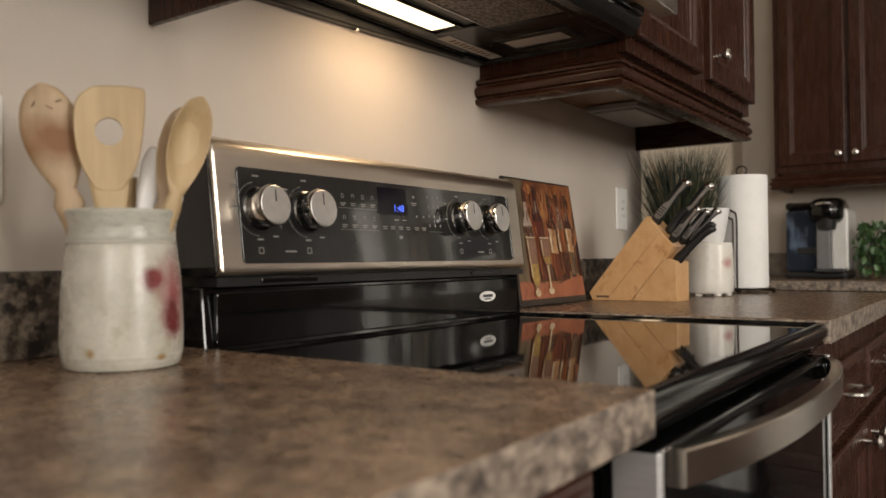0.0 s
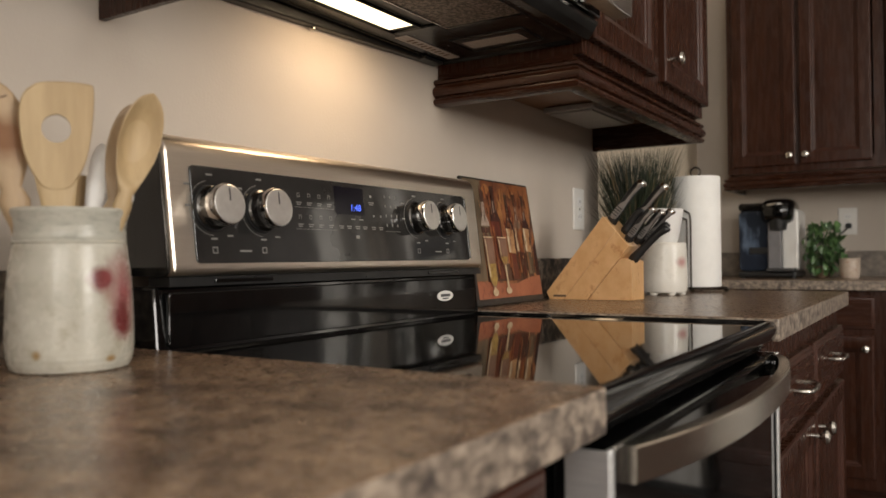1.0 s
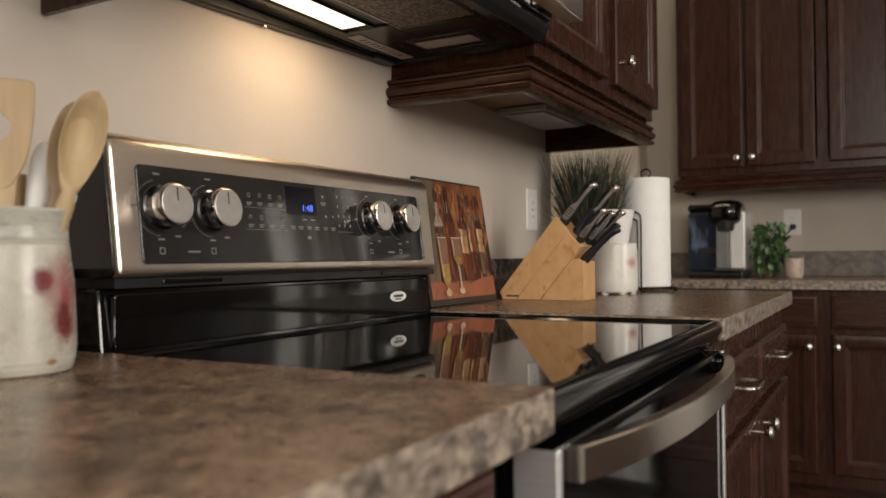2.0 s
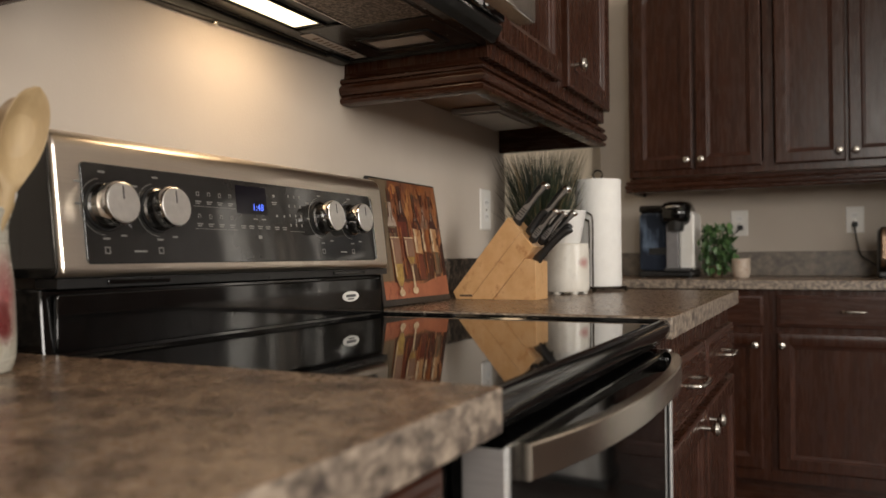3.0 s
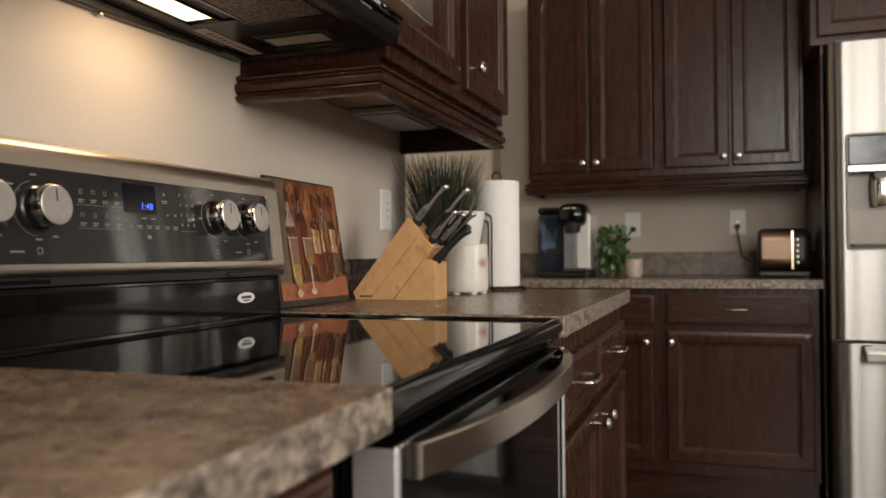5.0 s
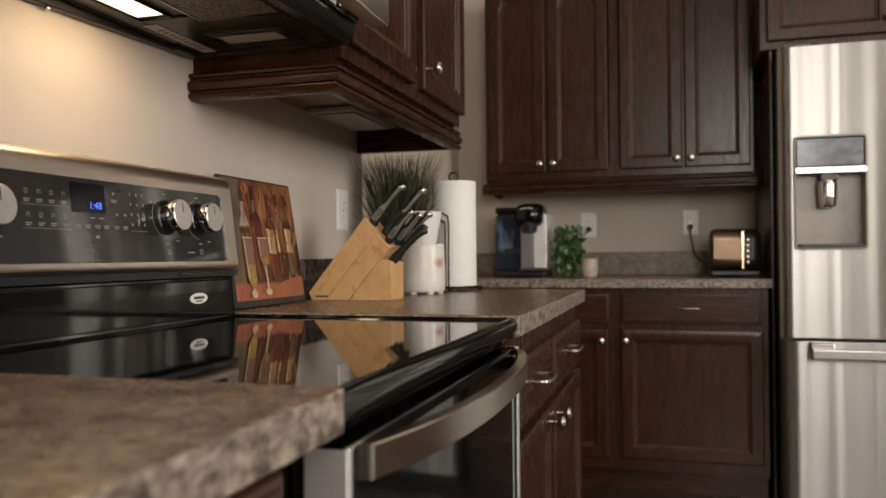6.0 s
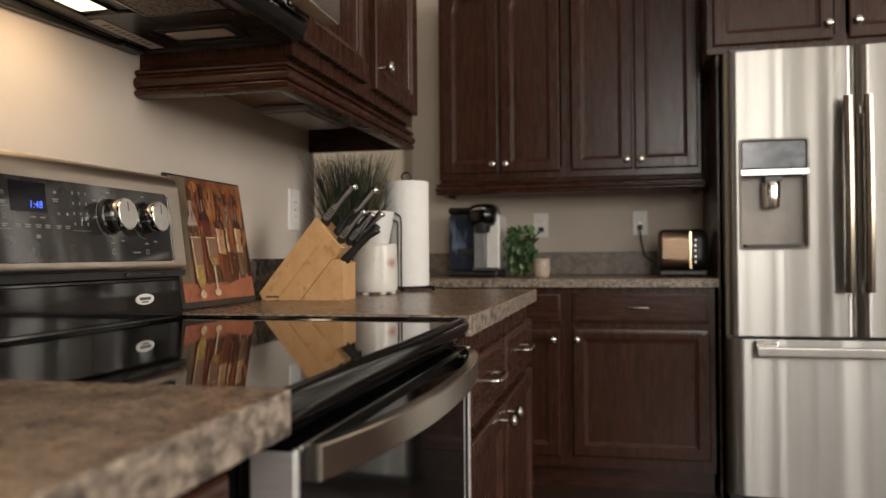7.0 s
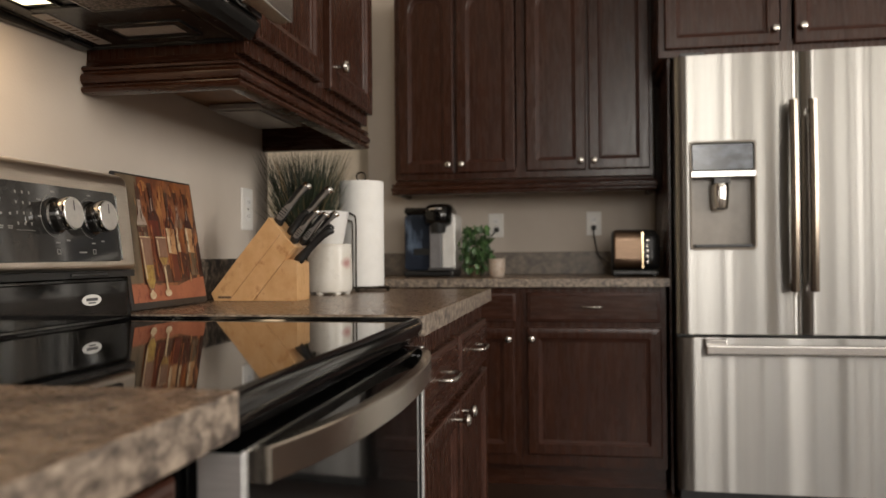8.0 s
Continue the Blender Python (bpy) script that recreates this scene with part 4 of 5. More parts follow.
def crock():
    ob = thing("utensil_crock", (CX, CY, ZT), "off-white glazed stoneware crock with plum stains", "crock")
    m = Matrix.Translation((CX, CY, ZT))
    prof = [(0.054, 0.0), (0.0590, 0.0008), (0.0612, 0.004), (0.0628, 0.009), (0.0640, 0.014), (0.0648, 0.026), (0.0646, 0.045), (0.0638, 0.065), (0.0624, 0.088), (0.0608, 0.108), (0.0596, 0.120),
            (0.0586, 0.1215), (0.0595, 0.1235), (0.0582, 0.1250), (0.0590, 0.1275), (0.0584, 0.1300), (0.0586, 0.138), (0.0598, 0.146), (0.0616, 0.150), (0.0622, 0.1535), (0.0605, 0.156), (0.0560, 0.155), (0.0540, 0.150), (0.0540, 0.12), (0.058, 0.05), (0.055, 0.008)]
    prof = [(r * SLIM * (1.025 if z < 0.10 else 1.0), z * 0.98) for r, z in prof]
    wall = smooth_path([(q, z, 0) for q, z in prof[:13]], 6)
    part("body", lathe([(p.x + 0.00010 * math.sin(p.y * 1100), p.y) for p in wall[:-1]] + [prof[12]], 72, m, cap1=False), GLAZE, ob)
    part("neck", lathe(prof[12:], 72, m, cap0=False), GLAZE_NECK, ob, "grooved grey-green neck and rim")


def utensil(name, label, category, rows, base, top, dish=0.0, material=None, flat=1.0, marks=False):
    """rows: share of the length, half width, half thickness; the axis runs from base to top. base, top: right, front, height from the crock's base."""
    p0 = Vector((CX, CY, ZT)) + RIGHT * base[0] + FRONT * base[1] + Vector((0, 0, base[2]))
    p1 = Vector((CX, CY, ZT)) + RIGHT * top[0] + FRONT * top[1] + Vector((0, 0, top[2]))
    p0.xy, p1.xy = Vector((CX, CY)) + (p0.xy - Vector((CX, CY))) * SLIM, Vector((CX, CY)) + (p1.xy - Vector((CX, CY))) * SLIM
    p1.z = ZT + 0.158 + (p1.z - ZT - 0.155) * SLIM
    rows = [(t, hw * SLIM, ht) for t, hw, ht in rows]
    v = (p1 - p0).normalized()
    w = (FRONT - v * FRONT.dot(v)).normalized()
    if flat != 1.0:
        w = (Matrix.Rotation(flat, 3, v) @ w).normalized()
    u = v.cross(w)
    m = axes(u, v, w, p0)
    length = (p1 - p0).length
    loops = []
    n = 20
    for t, hw, ht in rows:
        loop = []
        for k in range(n):
            a = 2 * math.pi * k / n
            uu, ww = hw * math.cos(a), ht * math.sin(a)
            if dish and t > 0.62 and math.sin(a) > 0:
                s = math.sin(math.pi * min(1, (t - 0.62) / 0.38))
                ww -= dish * s * (1 - (uu / hw) ** 2)
            if dish and t > 0.62:
                s = math.sin(math.pi * min(1, (t - 0.62) / 0.38))
                ww -= dish * 0.5 * s * (1 - (uu / hw) ** 2)
            loop.append(m @ Vector((uu, t * length, ww)))
        loops.append(loop)
    ob = thing(name, (CX, CY, ZT), label, category, "cooking utensils")
    cut = 4 if len(loops) > 8 else len(loops) - 1
    part("handle", loft(loops[:cut + 1]), material or SPOON, ob)
    if len(loops) > 8:
        bowl = part("bowl", loft(loops[cut:]), material or SPOON, ob)
        if marks:
            for k, (a, b, turn) in enumerate(((-0.010, 0.925, 0.9), (0.003, 0.905, -0.7), (0.012, 0.925, 0.2))):
                at = m @ Matrix.Translation((a, b * length, 0.0043)) @ Matrix.Rotation(turn, 4, "Z")
                part("carved_mark", prism(rounded(-0.0032, 0.0032, -0.0006, 0.0006, 0.0005, 2), at, 0.0010), POT_BROWN, bowl, "small dark carved stroke")
    return ob


def oval_head(w, t0=0.62, stem=0.006):
    rows = [(0, stem, stem), (0.3, stem, stem), (t0 - 0.14, stem * 1.25, stem), (t0 - 0.05, stem * 1.9, 0.0055)]
    for k in range(21):
        s = k / 20
        half = w * math.sqrt(max(0.0, 1 - ((s - 0.55) / 0.45) ** 2)) if s > 0.55 else w * (0.34 + 0.66 * math.sin(math.pi / 2 * s / 0.55))
        rows.append((t0 + (1 - t0) * s, max(0.003, half), 0.005 if s < 0.95 else 0.003))
    return rows


def spatula():
    at = Vector((CX, CY, ZT + 0.0245)) + FRONT * 0.022 + RIGHT * 0.0020
    m = axes(RIGHT * SLIM * 0.95, Vector((0, 0, SLIM)), FRONT, at)
    hole = Vector((-0.0165, 0.2360, 0))
    outline = [(-0.047, 0.277), (-0.034, 0.2855), (-0.009, 0.288), (0.017, 0.287), (0.0235, 0.280), (0.0215, 0.238), (0.015, 0.202), (0.003, 0.178), (-0.007, 0.169), (-0.026, 0.169), (-0.038, 0.181), (-0.050, 0.208), (-0.055, 0.243), (-0.053, 0.266)]
    pts = smooth_path([(u, v, 0) for u, v in outline + outline[:1]], 4)[:-1]
    inner = []
    for p in pts:
        d = (p - hole)
        inner.append(hole + Vector((d.x, d.y, 0)).normalized() * 0.0155)

    def lift(row, w, grow=1.0):
        return [m @ Vector((hole.x + (p.x - hole.x) * grow, hole.y + (p.y - hole.y) * grow, w)) for p in row]

    bm = loft([lift(inner, 0.0028), lift(pts, 0.0030, 0.97), lift(pts, 0.0015), lift(pts, -0.0015), lift(pts, -0.0030, 0.97), lift(inner, -0.0028), lift(inner, 0.0028)], False, False)
    stem = []
    for v, hw, c in ((0.010, 0.008, -0.004), (0.10, 0.012, -0.010), (0.135, 0.0155, -0.0135), (0.155, 0.0180, -0.0150), (0.170, 0.0205, -0.0160), (0.182, 0.0225, -0.0165), (0.192, 0.014, -0.0165)):
        ht = 0.0045 if v < 0.16 else 0.0026
        stem.append([m @ Vector((c + hw * math.cos(2 * math.pi * k / 14), v, ht * math.sin(2 * math.pi * k / 14))) for k in range(14)])
    ob = thing("wooden_spatula", (CX, CY, ZT), "pale wooden spatula with a round hole", "spatula", "cooking utensils")
    part("head", bm, SPOON, ob)
    part("handle", loft(stem), SPOON, ob)


crock()
spatula()
utensil("wooden_spoon", "worn pale wooden spoon with a brown scorched band", "spoon", oval_head(0.031, 0.60, 0.0085), (-0.020, 0.010, 0.02), (-0.083, 0.012, 0.288), 0.0, SPOON_B, marks=True)
utensil("wooden_spoon", "pale wooden spoon with a hollow oval bowl", "spoon", oval_head(0.0245, 0.60, 0.0058), (0.012, 0.020, 0.02), (0.086, 0.030, 0.281), 0.013, None, 0.35)
utensil("wooden_spoon", "pale wooden spoon tucked behind another spoon", "spoon", oval_head(0.0185, 0.60, 0.0058), (0.014, 0.002, 0.02), (0.066, 0.002, 0.272), 0.006, SPOON_B)
utensil("wooden_spoon", "thin pale wooden handle standing in the crock", "spoon", [(0, 0.005, 0.005), (0.8, 0.006, 0.005), (1, 0.005, 0.003)], (-0.005, -0.010, 0.02), (0.012, -0.020, 0.190))
utensil("plastic_spoon", "white plastic spoon with a rounded handle end", "spoon", [(0, 0.006, 0.004), (0.55, 0.009, 0.004), (0.75, 0.0115, 0.004), (0.92, 0.0105, 0.004), (0.98, 0.006, 0.003), (1, 0.002, 0.001)], (0.006, 0.0, 0.02), (0.034, -0.005, 0.226), 0, WHITE)
utensil("plastic_ladle", "white plastic ladle edge over the crock's rim", "ladle", [(0, 0.005, 0.003), (0.8, 0.006, 0.003), (0.95, 0.009, 0.003), (1, 0.006, 0.002)], (0.020, -0.010, 0.02), (0.062, -0.020, 0.176), 0, WHITE)


# ---- wall plates ----
def wall_plate(name, m, u0, u1, v0, v1, label, plug=None):
    """m: u along the wall, v up, w out of it."""
    ob = thing(name, m @ Vector(((u0 + u1) / 2, v0, 0.001)), label, "outlet", "wall outlets")
    loops = [[m @ Vector((u, v, w)) for u, v in rounded(u0 + i, u1 - i, v0 + i, v1 - i, 0.004)] for i, w in ((0, 0.0008), (0, 0.003), (0.002, 0.005), (0.006, 0.0058))]
    part("cover", loft(loops), PLATE, ob)
    cu, cv, h = (u0 + u1) / 2, (v0 + v1) / 2, (v1 - v0)
    for dv in (-0.17 * h, 0.17 * h):
        s = part("socket", prism(rounded(cu - 0.016, cu + 0.016, cv + dv - 0.014, cv + dv + 0.014, 0.008), m @ Matrix.Translation((0, 0, 0.0058)), 0.0016, bevel=0.0005), WHITE, ob)
        for du in (-0.006, 0.006):
            part("slot", prism([(cu + du - 0.001, cv + dv - 0.004), (cu + du + 0.001, cv + dv - 0.004), (cu + du + 0.001, cv + dv + 0.005), (cu + du - 0.001, cv + dv + 0.005)], m @ Matrix.Translation((0, 0, 0.0072)), 0.0004), DARK_GREY, s)
    part("screw", lathe([(0.003, 0), (0.003, 0.001), (0.001, 0.0012)], 10, m @ Matrix.Translation((cu, cv, 0.0058))), NICKEL, ob)
    return ob


wall_plate("wall_outlet", WEST, 1.430, 1.504, 1.092, 1.208, "white plastic outlet plate on the stove wall")
wall_plate("wall_outlet", WEST, -0.262, -0.188, 1.080, 1.194, "white plastic outlet plate behind the crock")
wall_plate("wall_outlet", NORTH, 0.450, 0.528, 1.106, 1.230, "white outlet plate with a black plug")
wall_plate("wall_outlet", NORTH, 0.947, 1.023, 1.110, 1.232, "white outlet plate with a black plug")


def cable(name, u, v, path, label):
    ob = thing(name, (u, 3.46, v), label, "cord", "power cords")
    part("plug", prism(rounded(u - 0.012, u + 0.012, v - 0.012, v + 0.012, 0.006), facing_y(3.4622), 0.024, bevel=0.002), CORD, ob)
    part("cable", tube(smooth_path([(u, 3.440, v)] + path, 8), 0.0032, 8), CORD, ob)


cable("power_cord", 0.494, 1.146, [(0.485, 3.425, 1.130), (0.462, 3.40, 1.105), (0.435, 3.37, 1.075), (0.40, 3.36, 1.02), (0.36, 3.35, 0.95), (0.345, 3.34, 0.921)], "black power cord running down behind the ivy")
cable("power_cord", 0.984, 1.150, [(0.984, 3.43, 1.125), (0.992, 3.428, 1.07), (1.006, 3.42, 1.01), (1.035, 3.40, 0.985), (1.06, 3.36, 0.965), (1.075, 3.28, 0.95), (1.085, 3.20, 0.945)], "black power cord hanging down to the toaster")


# ---- on the worktop beside the stove ----
def painted_board():
    ob = thing("painted_board", (0.045, 0.95, ZT), "glossy board painted with wine bottles, leaning on wall", "picture")
    v = Vector((-0.044, 0, 0.273)).normalized()
    w = Vector((v.z, 0, -v.x))
    u0, u1, H = 0.795, 1.107, 0.275
    m = axes((0, 1, 0), v, w, (0.0585, 0, 0.9155))
    part("board", prism(rounded(u0, u1, 0, H, 0.004), m, 0.0055, bevel=0.0012), BLACK, ob, "thin black-edged board")
    W = u1 - u0
    t = [0.0056]

    def flat(name, pts, material):
        t[0] += 0.000015
        part(name, prism([(u0 + a * W, b * H) for a, b in pts], m @ Matrix.Translation((0, 0, t[0])), 0.0003), material, ob)

    flat("painted_ground", [(0.035, 0.05), (0.985, 0.05), (0.985, 0.985), (0.035, 0.985)], PAINT_BG)
    flat("painted_drape", [(0.035, 0.19), (0.18, 0.19), (0.20, 0.60), (0.27, 0.985), (0.035, 0.985)], PAINT_OLIVE)
    flat("painted_shade", [(0.93, 0.19), (0.985, 0.19), (0.985, 0.52), (0.94, 0.46)], PAINT_DARK)
    flat("painted_shade", [(0.18, 0.18), (0.90, 0.18), (0.88, 0.30), (0.20, 0.34)], PAINT_SHADOW)
    flat("painted_table", [(0.035, 0.05), (0.985, 0.05), (0.985, 0.215), (0.80, 0.20), (0.60, 0.155), (0.035, 0.185)], PAINT_TABLE)

    for c, b, hw, hh in ((0.56, 0.80, 0.045, 0.15), (0.70, 0.86, 0.05, 0.10), (0.50, 0.62, 0.03, 0.22), (0.93, 0.62, 0.03, 0.30), (0.33, 0.88, 0.05, 0.08)):
        ring = [(c + hw * math.cos(2 * math.pi * k / 16) * (1 + 0.2 * math.sin(5 * k)), b + hh * 0.5 + hh * 0.5 * math.sin(2 * math.pi * k / 16) * (1 + 0.15 * math.cos(3 * k))) for k in range(16)]
        flat("painted_glow", ring, PAINT_GLOW)
    rnd = random.Random(11)
    inks = (PAINT_TABLE, PAINT_AMBER, PAINT_BG, PAINT_RED, PAINT_AMBER)
    for k in range(46):
        c, b = rnd.uniform(0.28, 0.95), rnd.uniform(0.24, 0.86)
        hw, hh, sl = rnd.uniform(0.005, 0.018), rnd.uniform(0.05, 0.13), rnd.uniform(-0.012, 0.012)
        flat("painted_stroke", [(c - hw, b), (c + hw * 0.6, b + 0.008), (c + hw + sl, b + hh * 0.6), (c + hw * 0.5 + sl, b + hh), (c - hw * 0.7 + sl, b + hh * 0.93)], inks[k % 5])

    def bottle(c, b, s, top, hw, body, neck, label_v=None, label=None):
        """Body up to s, a sloping shoulder, then a slim neck to the cap."""
        nk, mid = hw * 0.32, s + (top - s) * 0.42
        curve = [(nk + (hw - nk) * (0.5 + 0.5 * math.cos(math.pi * k / 8)), s + (mid - s) * k / 8) for k in range(9)]
        flat("painted_bottle", [(c - hw * 0.96, b), (c + hw * 0.96, b), (c + hw, s), (c - hw, s)], body)
        flat("painted_neck", [(c + a, v) for a, v in curve] + [(c + nk, top), (c - nk, top)] + [(c - a, v) for a, v in reversed(curve)], neck)
        flat("painted_cap", [(c - nk * 1.2, top - 0.10), (c + nk * 1.2, top - 0.10), (c + nk * 1.1, top), (c - nk * 1.1, top)], PAINT_SHADOW)
        flat("painted_shine", [(c - nk * 0.55, mid - 0.05), (c - nk * 0.05, mid - 0.05), (c, top - 0.12), (c - nk * 0.4, top - 0.12)], PAINT_GREY)
        flat("painted_shine", [(c - hw * 0.80, b + 0.03), (c - hw * 0.55, b + 0.03), (c - hw * 0.58, s - 0.03), (c - hw * 0.76, s - 0.05)], PAINT_AMBER)
        flat("painted_shade", [(c + hw * 0.62, b + 0.01), (c + hw * 0.94, b + 0.01), (c + hw * 0.97, s), (c + hw * 0.70, s)], PAINT_SHADOW)
        if label_v:
            flat("painted_label", [(c - hw * 0.95, label_v), (c + hw * 0.70, label_v - 0.01), (c + hw * 0.72, label_v + 0.19), (c - hw * 0.95, label_v + 0.20)], label)
            flat("painted_label_fold", [(c - hw * 0.95, label_v), (c - hw * 0.45, label_v), (c - hw * 0.50, label_v + 0.19), (c - hw * 0.95, label_v + 0.20)], PAINT_PALE)

    bottle(0.255, 0.30, 0.62, 0.91, 0.058, PAINT_OLIVE, PAINT_GREY)
    bottle(0.410, 0.20, 0.66, 0.95, 0.072, PAINT_RED, PAINT_DARK)
    bottle(0.605, 0.19, 0.61, 0.89, 0.064, PAINT_RED, PAINT_DARK, 0.41, PAINT_LABEL)
    bottle(0.735, 0.21, 0.61, 0.90, 0.064, PAINT_DARK, PAINT_SMOKE, 0.42, PAINT_AMBER)
    bottle(0.865, 0.23, 0.61, 0.90, 0.056, PAINT_OLIVE, PAINT_DARK, 0.42, PAINT_LABEL)
    flat("painted_shade", [(0.19, 0.565), (0.31, 0.565), (0.31, 0.60), (0.19, 0.61)], PAINT_SHADOW)
    flat("painted_stroke", [(0.68, 0.93), (0.80, 0.92), (0.82, 0.965), (0.70, 0.97)], PAINT_AMBER)

    tones = (PAINT_DARK, PAINT_RED, PAINT_AMBER, PAINT_SHADOW, PAINT_BG, PAINT_SMOKE, PAINT_RED, PAINT_LABEL, PAINT_OLIVE, PAINT_BG)
    for k in range(120):
        c, b = rnd.uniform(0.19, 0.95), rnd.uniform(0.17, 0.90)
        hw, hh, sl = rnd.uniform(0.002, 0.007), rnd.uniform(0.03, 0.10), rnd.uniform(-0.010, 0.010)
        flat("painted_stroke", [(c - hw, b), (c + hw * 0.6, b + 0.008), (c + hw + sl, b + hh * 0.6), (c + sl, b + hh), (c - hw * 0.7 + sl, b + hh * 0.8)], tones[k % 10])

    def goblet(c, foot, b0, rim, hw, fill, wine):
        flat("painted_glass", [(c - hw * 0.35, b0), (c + hw * 0.35, b0), (c + hw * 0.9, b0 + 0.07), (c + hw, rim), (c - hw, rim), (c - hw * 0.9, b0 + 0.07)], PAINT_SMOKE)
        flat("painted_wine", [(c - hw * 0.30, b0 + 0.012), (c + hw * 0.30, b0 + 0.012), (c + hw * 0.82, b0 + 0.07), (c + hw * 0.86, fill), (c - hw * 0.86, fill), (c - hw * 0.82, b0 + 0.07)], wine)
        flat("painted_shine", [(c - hw * 0.75, b0 + 0.08), (c - hw * 0.55, b0 + 0.08), (c - hw * 0.60, rim - 0.02), (c - hw * 0.80, rim - 0.02)], PAINT_PALE)
        flat("painted_stem", [(c - 0.012, foot), (c + 0.012, foot), (c + 0.010, b0), (c - 0.010, b0)], PAINT_PALE)
        foot_ring = [(c + hw * 0.62 * math.cos(2 * math.pi * k / 14), foot + 0.028 * math.sin(2 * math.pi * k / 14)) for k in range(14)]
        flat("painted_foot", foot_ring, PAINT_PALE)
        flat("painted_rim", [(c - hw, rim - 0.006), (c + hw, rim - 0.006), (c + hw, rim + 0.003), (c - hw, rim + 0.003)], PAINT_PALE)

    goblet(0.250, 0.095, 0.135, 0.53, 0.062, 0.32, PAINT_WINE)
    goblet(0.445, 0.105, 0.305, 0.53, 0.066, 0.365, PAINT_WINE)


painted_board()

EDGE = Vector((0.637, 0, 0.771))


def knife_block():
    ob = thing("knife_block", (0.15, 1.206, ZT), "slanted pale maple knife block", "knife block")
    m = axes((1, 0, 0), (0, 0, 1), (0, -1, 0), (0, 1.252, 0))
    z = ZT + 0.0002
    part("board", prism([(0.0525, z), (0.044, 0.932), (0.190, 1.111), (0.2215, 1.0755), (0.0885, z)], m, 0.089, bevel=0.0009), BLOCK, ob)
    part("board", prism([(0.0891, z), (0.2219, 1.0750), (0.2525, 1.040), (0.1490, z)], m, 0.089, bevel=0.0009), BLOCK, ob)
    part("front_piece", prism([(0.1503, z), (0.2300, 1.0110), (0.2400, 1.0120), (0.2580, 1.0050), (0.2580, z)], m @ Matrix.Translation((0, 0, 0.001)), 0.087, bevel=0.0009), BLOCK, ob)
    part("stamp", prism(rounded(0.0620, 0.0950, 0.9205, 0.9255, 0.001), m @ Matrix.Translation((0, 0, 0.0890)), 0.0003), POT_BROWN, ob, "small branded bar")


def knife(at, length, steel, label, size=1.0, along=EDGE):
    """at: where the handle leaves the wood; the handle runs on along the slots."""
    p0 = Vector(at)
    v, w = Vector(along).normalized(), Vector((0, -1, 0))
    u = v.cross(w)
    m = axes(u, v, w, p0)
    ob = thing("kitchen_knife", at, label, "knife", "knives in the block")

    def section(t, hw, ht, c, n=14):
        return [m @ Vector((c + hw * math.cos(2 * math.pi * k / n), t * length, ht * math.sin(2 * math.pi * k / n))) for k in range(n)]

    s = size
    rows = [(-0.04, 0.006, 0.0040, 0), (0.02, 0.0095, 0.0062, 0.001), (0.07, 0.0112, 0.0078, 0.0015), (0.13, 0.0104, 0.0078, 0.001), (0.25, 0.0088, 0.0072, 0.0), (0.5, 0.0080, 0.0070, -0.001), (0.75, 0.0080, 0.0070, -0.0012), (0.88, 0.0090, 0.0070, 0.0005), (0.96, 0.0092, 0.0064, 0.003), (1.0, 0.0060, 0.004, 0.0045)]
    part("handle", loft([section(t, hw * s, ht * s, c * s) for t, hw, ht, c in rows]), GRIP, ob, "black moulded handle")
    if steel:
        # the metal side: broad over the grip, drawn to the lower edge further out
        strip = [(0.12, -0.0042, 0.0062), (0.20, -0.0062, 0.0078), (0.34, -0.0062, 0.0076), (0.44, -0.0042, 0.0068), (0.52, 0.0004, 0.0064), (0.70, 0.0010, 0.0060), (0.86, 0.0018, 0.0082), (0.95, 0.0010, 0.0100)]
        loops = []
        for t, a, b in strip:
            loops.append([m @ Vector((x * s, t * length, z * s)) for x, z in ((a, 0.0030), (b, 0.0030), (b * 0.96, 0.0066), (b * 0.55 + a * 0.45, 0.0082), (a, 0.0080))])
        part("side_plate", loft(loops), KNIFE_STEEL, ob, "grey metal handle side")
        part("butt_cap", loft([section(t, hw * s, ht * s, c * s) for t, hw, ht, c in ((0.915, 0.0096, 0.0076, 0.0022), (0.96, 0.0104, 0.0078, 0.0034), (0.99, 0.0088, 0.0066, 0.0050), (1.015, 0.0045, 0.0032, 0.0062))]), CHROME, ob, "bright steel butt cap")
        for k in range(4):
            t = 0.20 + 0.052 * k
            part("grip_groove", prism([(-0.0066 * s, t * length), (0.0060 * s, t * length), (0.0060 * s, t * length + 0.0019), (-0.0066 * s, t * length + 0.0019)], m @ Matrix.Translation((0, 0, 0.0080 * s)), 0.0006), GRIP, ob)
    return ob


knife_block()
knife((0.196, 1.190, 1.0950), 0.126, True, "steel and black handled chef's knife in the block", 1.20)
knife((0.228, 1.236, 1.0810), 0.136, True, "steel and black handled carving knife in the block", 1.16)
knife((0.243, 1.178, 1.0540), 0.096, True, "steel and black handled utility knife in the block", 1.04)
knife((0.258, 1.200, 1.0500), 0.094, True, "steel and black handled paring knife in the block", 0.98)
knife((0.264, 1.232, 1.0440), 0.106, True, "steel and black handled paring knife in the block", 0.98)
knife((0.248, 1.190, 1.0070), 0.116, False, "slim black handled kitchen shears in the block", 1.10, (0.742, 0, 0.671))
knife((0.226, 1.205, 1.0735), 0.070, False, "plain black handled sharpening steel in the block", 1.15)
knife((0.252, 1.222, 1.0200), 0.104, False, "plain black handled kitchen knife in the block", 0.95, (0.70, 0, 0.714))


